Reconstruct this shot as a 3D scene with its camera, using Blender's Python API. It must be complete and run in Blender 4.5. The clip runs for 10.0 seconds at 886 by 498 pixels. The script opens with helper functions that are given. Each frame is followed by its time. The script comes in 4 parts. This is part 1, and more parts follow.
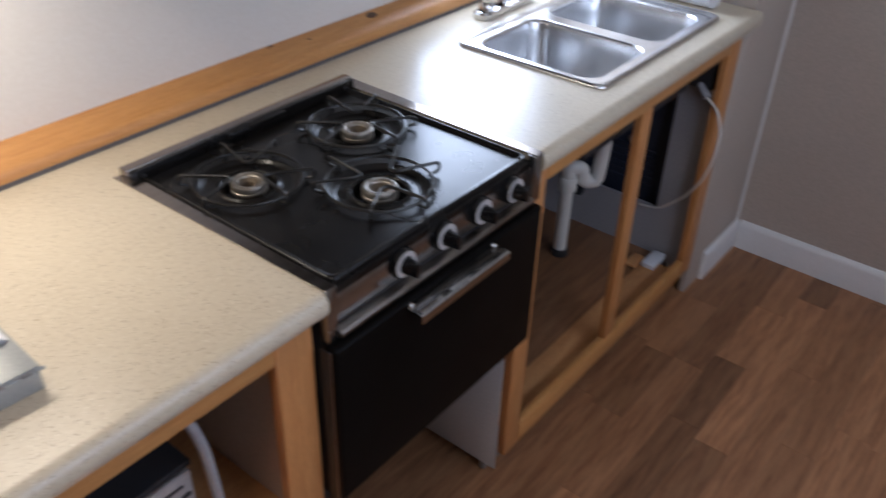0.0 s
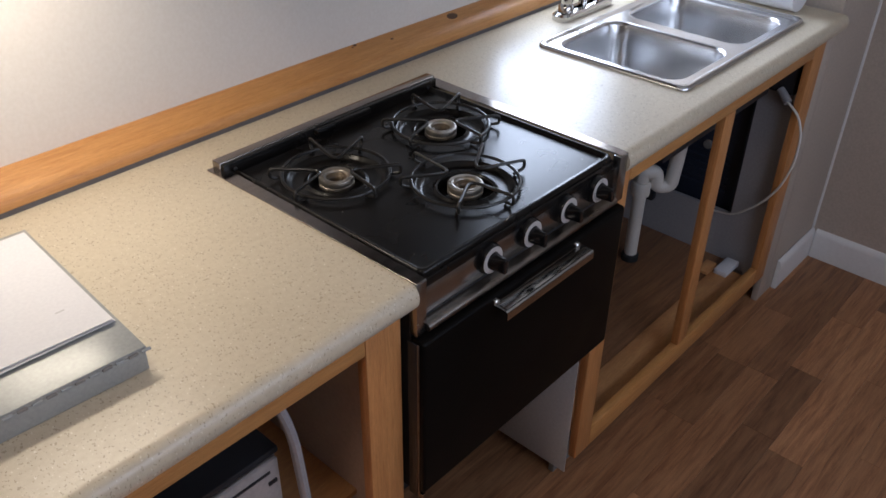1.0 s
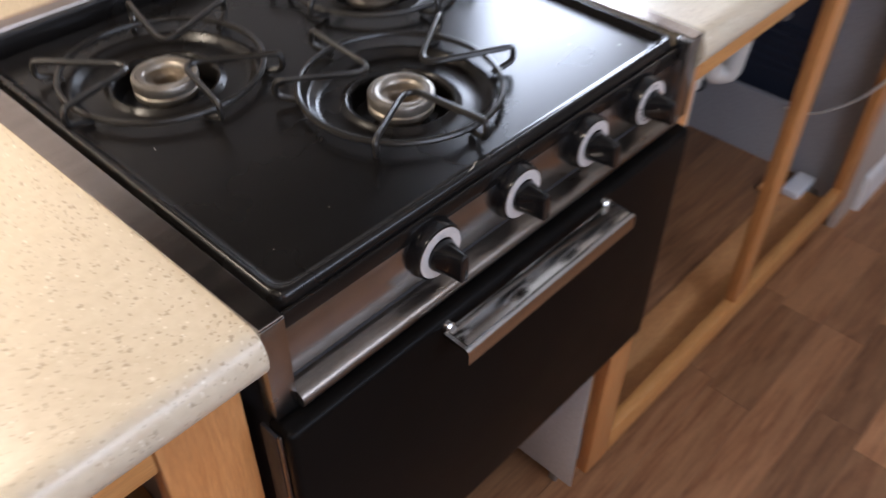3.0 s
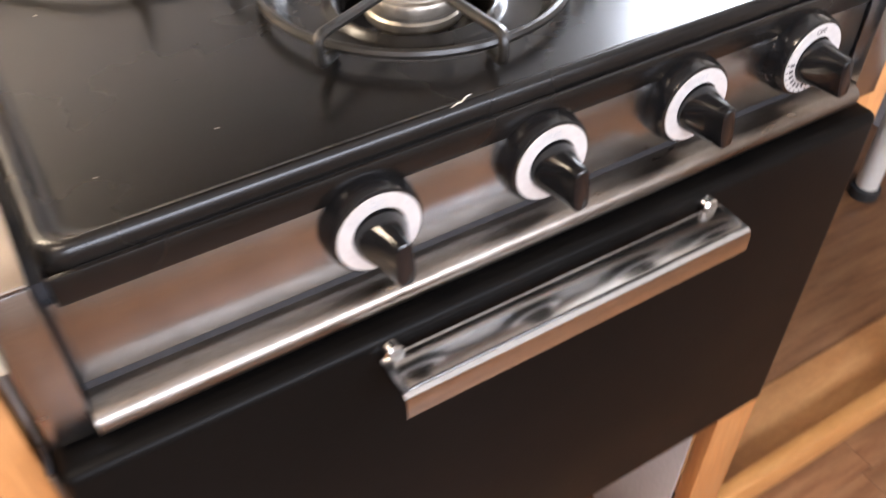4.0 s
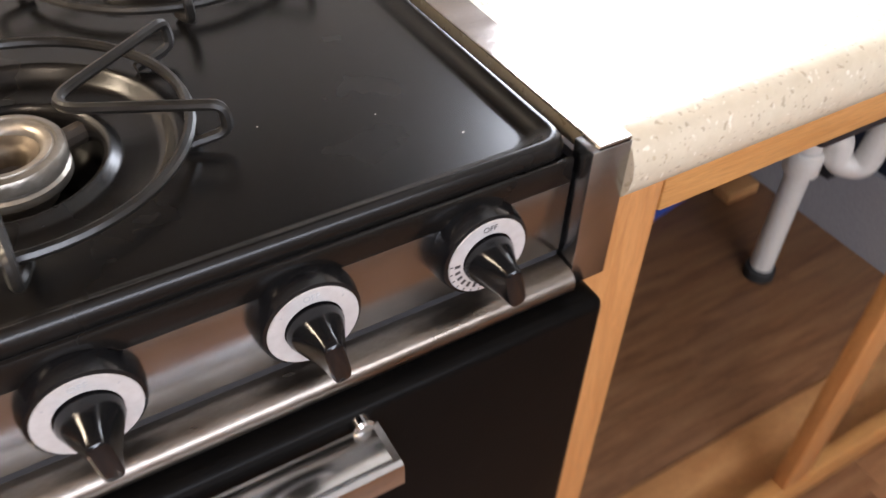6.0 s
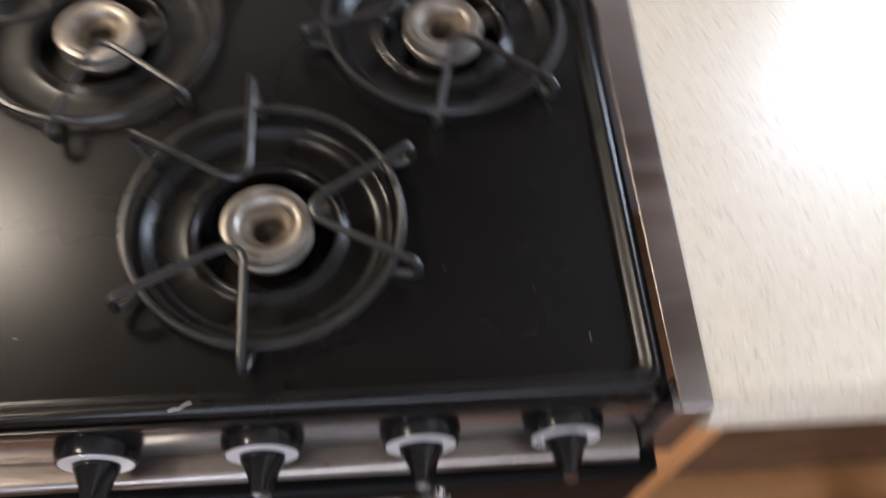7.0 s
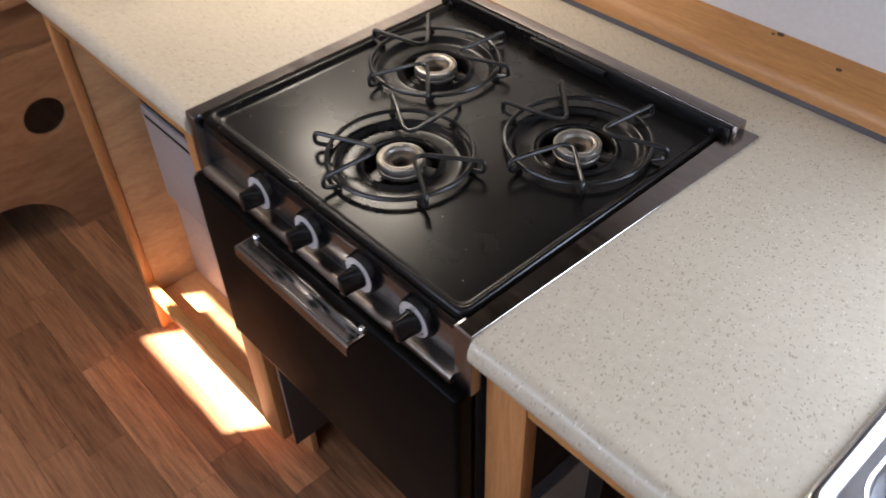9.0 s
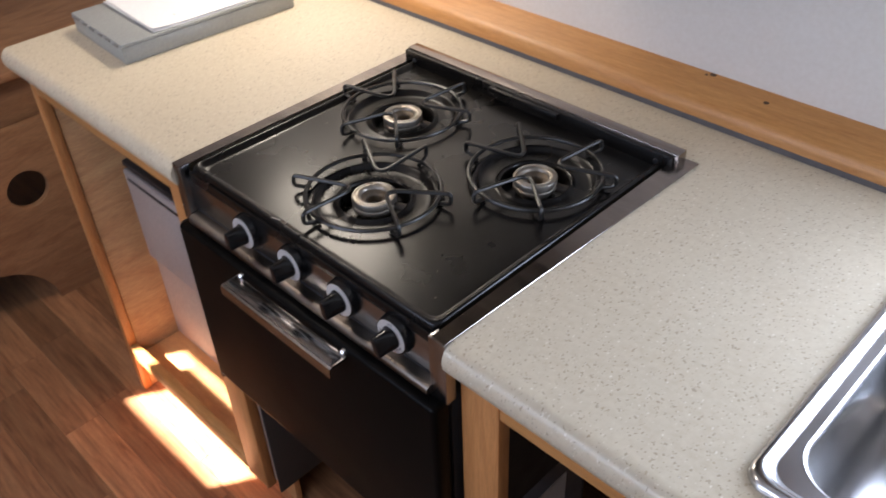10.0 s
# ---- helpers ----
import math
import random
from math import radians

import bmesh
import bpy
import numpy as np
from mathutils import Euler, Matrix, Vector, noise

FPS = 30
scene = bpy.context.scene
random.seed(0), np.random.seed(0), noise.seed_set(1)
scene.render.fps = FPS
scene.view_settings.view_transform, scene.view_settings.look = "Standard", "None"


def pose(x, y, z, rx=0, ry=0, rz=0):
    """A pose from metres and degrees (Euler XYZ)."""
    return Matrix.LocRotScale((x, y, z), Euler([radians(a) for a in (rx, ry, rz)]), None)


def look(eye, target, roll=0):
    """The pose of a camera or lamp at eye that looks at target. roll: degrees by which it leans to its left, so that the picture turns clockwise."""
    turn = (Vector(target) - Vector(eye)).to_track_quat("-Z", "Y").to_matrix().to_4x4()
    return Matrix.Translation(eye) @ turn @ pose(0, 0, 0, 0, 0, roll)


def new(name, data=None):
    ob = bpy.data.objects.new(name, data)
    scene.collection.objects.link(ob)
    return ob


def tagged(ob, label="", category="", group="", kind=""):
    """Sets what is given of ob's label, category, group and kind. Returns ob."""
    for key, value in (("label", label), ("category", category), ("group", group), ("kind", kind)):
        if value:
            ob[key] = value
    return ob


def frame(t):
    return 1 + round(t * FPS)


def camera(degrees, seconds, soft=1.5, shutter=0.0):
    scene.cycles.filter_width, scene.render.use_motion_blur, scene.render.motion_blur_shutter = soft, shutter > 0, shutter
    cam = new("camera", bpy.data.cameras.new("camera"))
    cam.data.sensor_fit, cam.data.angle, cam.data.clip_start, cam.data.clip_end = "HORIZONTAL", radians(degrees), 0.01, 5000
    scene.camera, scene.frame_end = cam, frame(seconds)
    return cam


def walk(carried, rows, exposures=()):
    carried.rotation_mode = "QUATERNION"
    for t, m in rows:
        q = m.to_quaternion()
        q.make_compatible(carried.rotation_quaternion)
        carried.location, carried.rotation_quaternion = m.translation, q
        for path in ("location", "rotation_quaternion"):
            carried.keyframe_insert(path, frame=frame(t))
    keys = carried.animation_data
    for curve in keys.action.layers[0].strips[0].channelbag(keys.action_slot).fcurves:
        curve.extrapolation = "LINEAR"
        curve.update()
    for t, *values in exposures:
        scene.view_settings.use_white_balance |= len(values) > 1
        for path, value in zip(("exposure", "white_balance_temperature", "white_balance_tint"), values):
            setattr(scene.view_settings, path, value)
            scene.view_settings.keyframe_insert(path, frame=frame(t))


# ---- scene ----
cam = camera(55.2, 10.0, shutter=0.7)
PATH = [
    (0, (-0.624, -0.679, 1.598), (0.685, 0.328, 0.47), 1.9),
    (0.5, (-0.664, -0.658, 1.593), (0.584, 0.453, 0.495), 0.9),
    (1, (-0.67, -0.649, 1.586), (0.567, 0.458, 0.47), 0.8),
    (1.5, (-0.652, -0.634, 1.569), (0.579, 0.442, 0.417), 1.0),
    (2, (-0.572, -0.573, 1.514), (0.652, 0.465, 0.32), 1.2),
    (2.5, (-0.347, -0.45, 1.424), (0.826, 0.538, 0.141), 1.5),
    (2.7, (-0.275, -0.392, 1.373), (0.882, 0.572, 0.06), 1.2),
    (3.8, (0.006, -0.270, 1.153), (0.767, 0.910, -0.271), -0.1),
    (4, (0.04, -0.269, 1.128), (0.778, 0.97, -0.257), -0.5),
    (4.5, (0.107, -0.25, 1.103), (0.832, 1.067, -0.215), -0.7),
    (5, (0.189, -0.235, 1.109), (0.948, 1.087, -0.184), -0.3),
    (5.5, (0.237, -0.24, 1.11), (1.073, 1.074, -0.144), 1.5),
    (5.7, (0.258, -0.248, 1.11), (1.086, 1.066, -0.149), 1.0),
    (6.8, (0.292, -0.178, 1.359), (0.703, 0.679, -0.401), 13.5),
    (7, (0.333, -0.152, 1.385), (0.504, 0.805, -0.363), 6.7),
    (7.2, (0.387, -0.168, 1.410), (0.34, 0.90, -0.275), 2.8),
    (7.5, (0.474, -0.193, 1.434), (0.119, 0.923, -0.188), -0.5),
    (8, (0.588, -0.183, 1.446), (-0.087, 0.929, -0.074), -0.8),
    (8.5, (0.801, -0.259, 1.476), (-0.164, 0.712, 0.017), -2.1),
    (9, (0.92, -0.373, 1.52), (-0.174, 0.59, 0.15), -1.8),
    (9.5, (0.973, -0.437, 1.528), (-0.169, 0.584, 0.241), -2.2),
    (10, (0.995, -0.441, 1.529), (-0.137, 0.65, 0.293), -2.5),
]
EXPOSURES = [(0.0, 3.6, 6550, 18), (0.5, 3.32, 6750, 18), (2.0, 3.4, 6850, 18), (2.7, 4.0, 6900, 20), (3.8, 5.42, 7650, 20), (4.0, 5.66, 7750, 20), (4.7, 5.68, 7800, 20), (5.5, 5.16, 8050, 20), (6.8, 4.75, 7100, 19), (7.0, 4.55, 6950, 19), (7.5, 4.46, 6950, 19), (8.3, 4.08, 6850, 19), (10.0, 3.92, 6750, 19)]
walk(cam, [(t, look(eye, target, roll)) for t, eye, target, roll in PATH], EXPOSURES)

# ---------------------------------------------------------------- light
SUN_DIR = Vector((0.6, 1.0, -1.0)).normalized()
world = bpy.data.worlds.new("sky")
scene.world = world
world.use_nodes = True
wn = world.node_tree.nodes
sky = wn.new("ShaderNodeTexSky")
sky.sky_type = "NISHITA"
sky.sun_disc = False
sky.sun_elevation = math.asin(-SUN_DIR.z)
sky.sun_rotation = math.atan2(-SUN_DIR.x, -SUN_DIR.y)
world.node_tree.links.new(sky.outputs[0], wn["Background"].inputs[0])
wn["Background"].inputs[1].default_value = 0.05


def lamp(name, kind, energy, color, m, **more):
    data = bpy.data.lights.new(name, kind)
    data.energy, data.color = energy, color
    for key, value in more.items():
        if key == "size":
            data.size = value
        elif key == "size_y":
            data.shape, data.size_y = "RECTANGLE", value
        elif key == "angle":
            data.angle = value
        elif key == "disk":
            data.shape, data.size = "DISK", value
    ob = new(name, data)
    ob.matrix_world = m
    return ob


lamp("sun", "SUN", 5.0, (1.0, 0.96, 0.91), look((0, 0, 0), SUN_DIR), angle=radians(0.5))
# daylight in the window of the back wall
lamp("sink_window_light", "AREA", 1.0, (0.64, 0.80, 1.0), look((1.22, 0.655, 1.25), (1.15, -1, 1.05)), size=0.56, size_y=0.46)
# warm lamp under the wall cabinet
lamp("cabinet_lamp_light", "AREA", 0.215, (1.0, 0.97, 0.83), look((-0.30, 0.46, 1.412), (-0.30, 0.44, 0)), size=0.34, size_y=0.10)
# daylight of the window across the aisle, set inside its added sheet
lamp("aisle_window_light", "AREA", 1.75, (0.60, 0.76, 1.0), look((0.40, -1.585, 1.40), (0.50, 0.5, 0.75)), size=1.66, size_y=0.58)
# warm fill over the aisle, added to keep the ambient light up
lamp("aisle_fill_light", "AREA", 0.24, (1.0, 0.94, 0.85), look((-0.60, -0.40, 1.955), (-0.60, -0.39, 0)), disk=0.20)

# ---------------------------------------------------------------- materials


def nodes_of(name):
    m = bpy.data.materials.new(name)
    m.use_nodes = True
    nt = m.node_tree
    return m, nt, nt.nodes["Principled BSDF"]


def coords(nt, stretch=(1, 1, 1), rotate=(0, 0, 0)):
    tc = nt.nodes.new("ShaderNodeTexCoord")
    mp = nt.nodes.new("ShaderNodeMapping")
    mp.inputs["Scale"].default_value = stretch
    mp.inputs["Rotation"].default_value = rotate
    nt.links.new(tc.outputs["Object"], mp.inputs["Vector"])
    return mp.outputs[0]


def noise_tex(nt, vec, scale, detail=4.0, rough=0.55, distort=0.0):
    n = nt.nodes.new("ShaderNodeTexNoise")
    n.inputs["Scale"].default_value = scale
    n.inputs["Detail"].default_value = detail
    n.inputs["Roughness"].default_value = rough
    n.inputs["Distortion"].default_value = distort
    nt.links.new(vec, n.inputs["Vector"])
    return n.outputs["Fac"]


def ramp(nt, fac, stops):
    r = nt.nodes.new("ShaderNodeValToRGB")
    el = r.color_ramp.elements
    while len(el) < len(stops):
        el.new(0.5)
    for e, (p, c) in zip(el, stops):
        e.position, e.color = p, (*c, 1)
    nt.links.new(fac, r.inputs[0])
    return r.outputs[0]


def mix(nt, fac, a, b, mode="MIX"):
    n = nt.nodes.new("ShaderNodeMix")
    n.data_type, n.blend_type = "RGBA", mode
    for sock, v in ((n.inputs[0], fac), (n.inputs[6], a), (n.inputs[7], b)):
        if isinstance(v, (int, float)):
            sock.default_value = v
        elif isinstance(v, tuple):
            sock.default_value = (*v, 1)
        else:
            nt.links.new(v, sock)
    return n.outputs[2]


def to_range(nt, fac, lo, hi, a=0.3, b=0.7):
    n = nt.nodes.new("ShaderNodeMapRange")
    n.inputs[1].default_value, n.inputs[2].default_value = a, b
    n.inputs[3].default_value, n.inputs[4].default_value = lo, hi
    nt.links.new(fac, n.inputs[0])
    return n.outputs[0]


def bump(nt, fac, depth, bsdf, strength=1.0):
    b = nt.nodes.new("ShaderNodeBump")
    b.inputs["Distance"].default_value = depth
    b.inputs["Strength"].default_value = strength
    nt.links.new(fac, b.inputs["Height"])
    nt.links.new(b.outputs[0], bsdf.inputs["Normal"])


def surface(name, dark, light, rough=(0.4, 0.6), metal=0.0, scale=6.0, fine=120.0, stretch=(1, 1, 1), depth=0.0003, coat=0.0, spec=0.5):
    """A plain surface with large stains and fine grain."""
    m, nt, p = nodes_of(name)
    v = coords(nt, stretch)
    big, small = noise_tex(nt, v, scale, 5), noise_tex(nt, v, fine, 3)
    col = mix(nt, big, dark, light)
    col = mix(nt, 0.25, col, ramp(nt, small, [(0.3, (0.35, 0.35, 0.35)), (0.7, (0.65, 0.65, 0.65))]), "OVERLAY")
    nt.links.new(col, p.inputs["Base Color"])
    nt.links.new(to_range(nt, big, *rough), p.inputs["Roughness"])
    p.inputs["Metallic"].default_value = metal
    p.inputs["Coat Weight"].default_value = coat
    p.inputs["Specular IOR Level"].default_value = spec
    if depth:
        bump(nt, small, depth, p)
    return m


def wood(name, dark, light, stretch, rough=(0.35, 0.5), scale=9.0):
    """Straight-grained wood, its grain along the axis that is stretched least."""
    m, nt, p = nodes_of(name)
    v = coords(nt, stretch)
    g1, g2 = noise_tex(nt, v, scale, 6, 0.6, 1.2), noise_tex(nt, v, scale * 9, 4, 0.6, 0.3)
    col = mix(nt, to_range(nt, g1, 0, 1), dark, light)
    col = mix(nt, 0.45, col, ramp(nt, g2, [(0.25, (0.3, 0.3, 0.3)), (0.75, (0.7, 0.7, 0.7))]), "OVERLAY")
    nt.links.new(col, p.inputs["Base Color"])
    nt.links.new(to_range(nt, g2, *rough), p.inputs["Roughness"])
    bump(nt, g2, 0.0003, p, 0.6)
    return m


def laminate(name):
    """Cream laminate with small brown and white chips."""
    m, nt, p = nodes_of(name)
    v = coords(nt, (1, 1, 1))
    cloud = noise_tex(nt, v, 9, 5)
    grain = noise_tex(nt, v, 110, 4)
    col = mix(nt, cloud, (0.47, 0.395, 0.288), (0.56, 0.485, 0.364))
    col = mix(nt, to_range(nt, grain, 0.0, 0.5), col, (0.63, 0.565, 0.445))
    sp1 = noise_tex(nt, coords(nt, (1.25, 1, 1), (0, 0, 0.3)), 265, 1.2, 0.4)
    col = mix(nt, to_range(nt, sp1, 0.0, 0.45, 0.640, 0.71), col, (0.15, 0.085, 0.045))
    v3 = coords(nt, (1.6, 1, 1), (0, 0, -0.4))
    sp2 = noise_tex(nt, v3, 190, 1.5, 0.4)
    col = mix(nt, to_range(nt, sp2, 0.0, 0.6, 0.68, 0.73), col, (0.78, 0.74, 0.66))
    sp3 = noise_tex(nt, v3, 130, 1.0, 0.3)
    col = mix(nt, to_range(nt, sp3, 0.0, 0.5, 0.28, 0.24), col, (0.34, 0.25, 0.15))
    nt.links.new(col, p.inputs["Base Color"])
    nt.links.new(to_range(nt, cloud, 0.28, 0.38), p.inputs["Roughness"])
    bump(nt, grain, 0.00015, p, 0.5)
    return m


def panel_steel(name):
    """Brushed steel, slightly wavy along its length, with brown stains, dull smears and wobbly reflections painted as
    upright bands.
    """
    m, nt, p = nodes_of(name)
    v = coords(nt, (1, 1, 0.12))
    wave = noise_tex(nt, v, 30, 2, 0.4)
    brush = noise_tex(nt, coords(nt, (0.6, 6, 14)), 120, 3)
    blot = noise_tex(nt, coords(nt, (1, 1, 1.6)), 20, 4, 0.5)
    # paler and darker upright bands put wobbly reflections into the colour
    col = mix(nt, wave, (0.285, 0.285, 0.290), (0.47, 0.475, 0.485))
    col = mix(nt, to_range(nt, blot, 0.0, 0.45, 0.64, 0.80), col, (0.22, 0.165, 0.12))
    col = mix(nt, 0.2, col, ramp(nt, brush, [(0.3, (0.35, 0.35, 0.35)), (0.7, (0.65, 0.65, 0.65))]), "OVERLAY")
    nt.links.new(col, p.inputs["Base Color"])
    nt.links.new(to_range(nt, blot, 0.20, 0.28), p.inputs["Roughness"])
    p.inputs["Metallic"].default_value = 1.0
    bump(nt, wave, 0.0005, p, 0.35)
    return m


def vinyl(name):
    """Printed wood-look vinyl: cathedral figure, fine pores, a tone of its own for each plank."""
    m, nt, p = nodes_of(name)
    info = nt.nodes.new("ShaderNodeObjectInfo")
    sc = nt.nodes.new("ShaderNodeVectorMath")
    sc.operation = "SCALE"
    sc.inputs[0].default_value = (9.0, 0.37, 5.0)
    nt.links.new(info.outputs["Random"], sc.inputs["Scale"])

    def shifted(stretch):
        add = nt.nodes.new("ShaderNodeVectorMath")
        add.operation = "ADD"
        nt.links.new(coords(nt, stretch), add.inputs[0])
        nt.links.new(sc.outputs[0], add.inputs[1])
        return add.outputs[0]

    wav = nt.nodes.new("ShaderNodeTexWave")
    wav.wave_type, wav.bands_direction = "BANDS", "Y"
    wav.inputs["Scale"].default_value = 5.0
    wav.inputs["Distortion"].default_value = 11.0
    wav.inputs["Detail"].default_value = 3.0
    wav.inputs["Detail Scale"].default_value = 1.6
    wav.inputs["Detail Roughness"].default_value = 0.55
    nt.links.new(shifted((0.22, 1, 1)), wav.inputs["Vector"])
    streak = noise_tex(nt, shifted((1.0, 14, 1)), 9, 6, 0.6, 0.6)
    pore = noise_tex(nt, shifted((3, 40, 1)), 30, 3, 0.6)
    col = mix(nt, to_range(nt, streak, 0.0, 1.0), (0.19, 0.076, 0.034), (0.44, 0.205, 0.095))
    col = mix(nt, to_range(nt, wav.outputs["Fac"], 0.0, 0.30, 0.45, 1.0), col, (0.50, 0.258, 0.125))
    col = mix(nt, 0.30, col, ramp(nt, pore, [(0.3, (0.3, 0.3, 0.3)), (0.7, (0.7, 0.7, 0.7))]), "OVERLAY")
    t = nt.nodes.new("ShaderNodeMapRange")
    t.inputs[3].default_value, t.inputs[4].default_value = 0.58, 1.30
    nt.links.new(info.outputs["Random"], t.inputs[0])
    hsv = nt.nodes.new("ShaderNodeHueSaturation")
    nt.links.new(t.outputs[0], hsv.inputs["Value"])
    nt.links.new(col, hsv.inputs["Color"])
    nt.links.new(hsv.outputs[0], p.inputs["Base Color"])
    nt.links.new(to_range(nt, streak, 0.36, 0.48), p.inputs["Roughness"])
    bump(nt, pore, 0.0002, p, 0.5)
    return m


COUNTER = laminate("counter_laminate")
PINE = wood("stained_pine", (0.44, 0.185, 0.055), (0.58, 0.285, 0.10), (1, 14, 14))
PINE_UP = wood("stained_pine_upright", (0.42, 0.165, 0.052), (0.57, 0.26, 0.095), (14, 14, 1))
PLY = wood("plywood", (0.48, 0.26, 0.12), (0.62, 0.38, 0.19), (5, 1.2, 6), (0.5, 0.65), 5)
PLY_X = wood("plywood_deck", (0.52, 0.225, 0.085), (0.62, 0.315, 0.13), (1.2, 6, 6), (0.45, 0.6), 5)
CABWOOD = wood("dark_stained_pine", (0.085, 0.040, 0.020), (0.15, 0.075, 0.036), (1, 14, 14))
BENCHPLY = wood("bench_plywood", (0.23, 0.105, 0.048), (0.35, 0.180, 0.088), (5, 1.2, 6), (0.5, 0.65), 5)
PLANK = vinyl("vinyl_plank")
ENAMEL = surface("black_enamel", (0.0036, 0.0031, 0.0029), (0.0088, 0.0074, 0.0066), (0.24, 0.31), 0, 5, 300, depth=0.0, spec=0.30)
ENAMEL_DOOR = surface("black_door_enamel", (0.0025, 0.0022, 0.0020), (0.0060, 0.0052, 0.0048), (0.30, 0.40), 0, 6, 260, depth=0.00005, spec=0.05)
IRON = surface("black_wire", (0.004, 0.0038, 0.0036), (0.018, 0.0155, 0.013), (0.28, 0.45), 0, 30, 200, depth=0.0002)
STEEL = surface("stainless_steel", (0.21, 0.17, 0.145), (0.40, 0.36, 0.335), (0.12, 0.24), 1, 12, 240, (1, 8, 8), 0.00004)
PANEL_STEEL = panel_steel("brushed_steel")
SINK_STEEL = surface("sink_steel", (0.52, 0.52, 0.525), (0.62, 0.62, 0.625), (0.21, 0.27), 1, 10, 300, (1, 1, 1), 0.00003)
STAINED = surface("stained_steel", (0.12, 0.085, 0.058), (0.30, 0.275, 0.25), (0.26, 0.40), 1, 22, 200, (1, 3, 3), 0.0001)
CHROME = surface("chrome", (0.52, 0.51, 0.50), (0.64, 0.63, 0.62), (0.05, 0.12), 1, 20, 200, depth=0.0)
HANDLE_STEEL = surface("worn_chrome", (0.42, 0.41, 0.40), (0.50, 0.49, 0.485), (0.15, 0.22), 1, 5, 200, (1, 2, 2), 0.0)
BAYPANEL = surface("dark_bay_panel", (0.040, 0.032, 0.029), (0.065, 0.052, 0.047), (0.5, 0.65), 0, 8, 140)
ALU = surface("burner_metal", (0.15, 0.125, 0.098), (0.45, 0.41, 0.36), (0.30, 0.50), 0.8, 60, 300, depth=0.0003)
THROAT = surface("burner_throat", (0.06, 0.042, 0.028), (0.20, 0.155, 0.11), (0.45, 0.6), 0.6, 60, 300, depth=0.0003)
DARK_BROWN = surface("burner_dark", (0.02, 0.015, 0.012), (0.07, 0.05, 0.035), (0.5, 0.7), 0.3, 40, 200)
PLASTIC = surface("black_plastic", (0.004, 0.004, 0.0045), (0.008, 0.008, 0.009), (0.14, 0.22), 0, 30, 200, depth=0.0, spec=0.4)
DIAL = surface("dial_ring", (0.50, 0.475, 0.46), (0.62, 0.595, 0.58), (0.28, 0.42), 0.25, 40, 200, depth=0.0)
INK = surface("dial_ink", (0.03, 0.03, 0.03), (0.06, 0.05, 0.05), (0.5, 0.6), depth=0.0)
GREY_INK = surface("grey_ink", (0.42, 0.42, 0.43), (0.52, 0.52, 0.53), (0.6, 0.7), depth=0.0)
WALL = surface("taupe_wall", (0.43, 0.365, 0.31), (0.49, 0.42, 0.36), (0.45, 0.6), 0, 3, 140, depth=0.0003)
BACKWALL = surface("pale_wall_panel", (0.70, 0.66, 0.62), (0.76, 0.72, 0.675), (0.4, 0.55), 0, 2.5, 140, depth=0.0002)
CEIL = surface("white_ceiling", (0.66, 0.64, 0.60), (0.72, 0.70, 0.66), (0.6, 0.75), 0, 3, 120)
TRIMWHITE = surface("white_trim", (0.70, 0.69, 0.68), (0.78, 0.77, 0.76), (0.3, 0.45), 0, 5, 120, depth=0.0001)
WHITEBOX = surface("off_white_metal", (0.46, 0.45, 0.44), (0.56, 0.55, 0.54), (0.35, 0.5), 0, 5, 150, depth=0.0001)
APPLIANCE = surface("mauve_grey_metal", (0.36, 0.31, 0.29), (0.44, 0.385, 0.36), (0.35, 0.5), 0, 5, 150, depth=0.0001)
BOXGREY = surface("pale_grey_metal", (0.29, 0.28, 0.29), (0.37, 0.36, 0.37), (0.4, 0.55), 0, 5, 150, depth=0.0001)
CONV = surface("blue_grey_metal", (0.020, 0.026, 0.045), (0.045, 0.055, 0.085), (0.4, 0.55), 0.3, 10, 160)
TAUPEPANEL = surface("taupe_panel", (0.44, 0.34, 0.28), (0.53, 0.42, 0.35), (0.5, 0.65), 0, 5, 140)
CAULK = surface("grey_caulk", (0.07, 0.065, 0.07), (0.13, 0.12, 0.125), (0.6, 0.75), 0, 20, 160)
GREYPANEL = surface("grey_panel", (0.17, 0.155, 0.145), (0.25, 0.23, 0.215), (0.5, 0.65), 0, 5, 140)
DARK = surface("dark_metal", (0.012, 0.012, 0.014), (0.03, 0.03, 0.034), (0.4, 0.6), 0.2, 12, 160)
PVC = surface("white_pvc", (0.66, 0.63, 0.58), (0.75, 0.72, 0.67), (0.3, 0.45), 0, 15, 160, depth=0.0001)
RUBBER = surface("black_rubber", (0.012, 0.012, 0.012), (0.03, 0.03, 0.03), (0.6, 0.75))
BLUE = surface("blue_hose", (0.02, 0.06, 0.30), (0.04, 0.10, 0.42), (0.3, 0.45), depth=0.0)
CASE = surface("grey_case", (0.28, 0.29, 0.28), (0.35, 0.36, 0.35), (0.28, 0.4), 0.15, 10, 200, depth=0.0001)
PAPER = surface("white_paper", (0.62, 0.62, 0.65), (0.69, 0.69, 0.72), (0.7, 0.85), 0, 6, 200, depth=0.0001)
HOOD = surface("brown_hood_enamel", (0.035, 0.020, 0.013), (0.060, 0.036, 0.025), (0.3, 0.42), 0, 6, 160, depth=0.0001)
KNOT = surface("knot", (0.05, 0.022, 0.01), (0.12, 0.06, 0.03), (0.5, 0.65), 0, 60, 300)
LINT = surface("pale_lint", (0.6, 0.55, 0.48), (0.75, 0.7, 0.62), (0.8, 0.9), depth=0.0)
SUN_BLOCK = surface("white_sun_block", (0.7, 0.7, 0.7), (0.78, 0.78, 0.78), (0.7, 0.85))

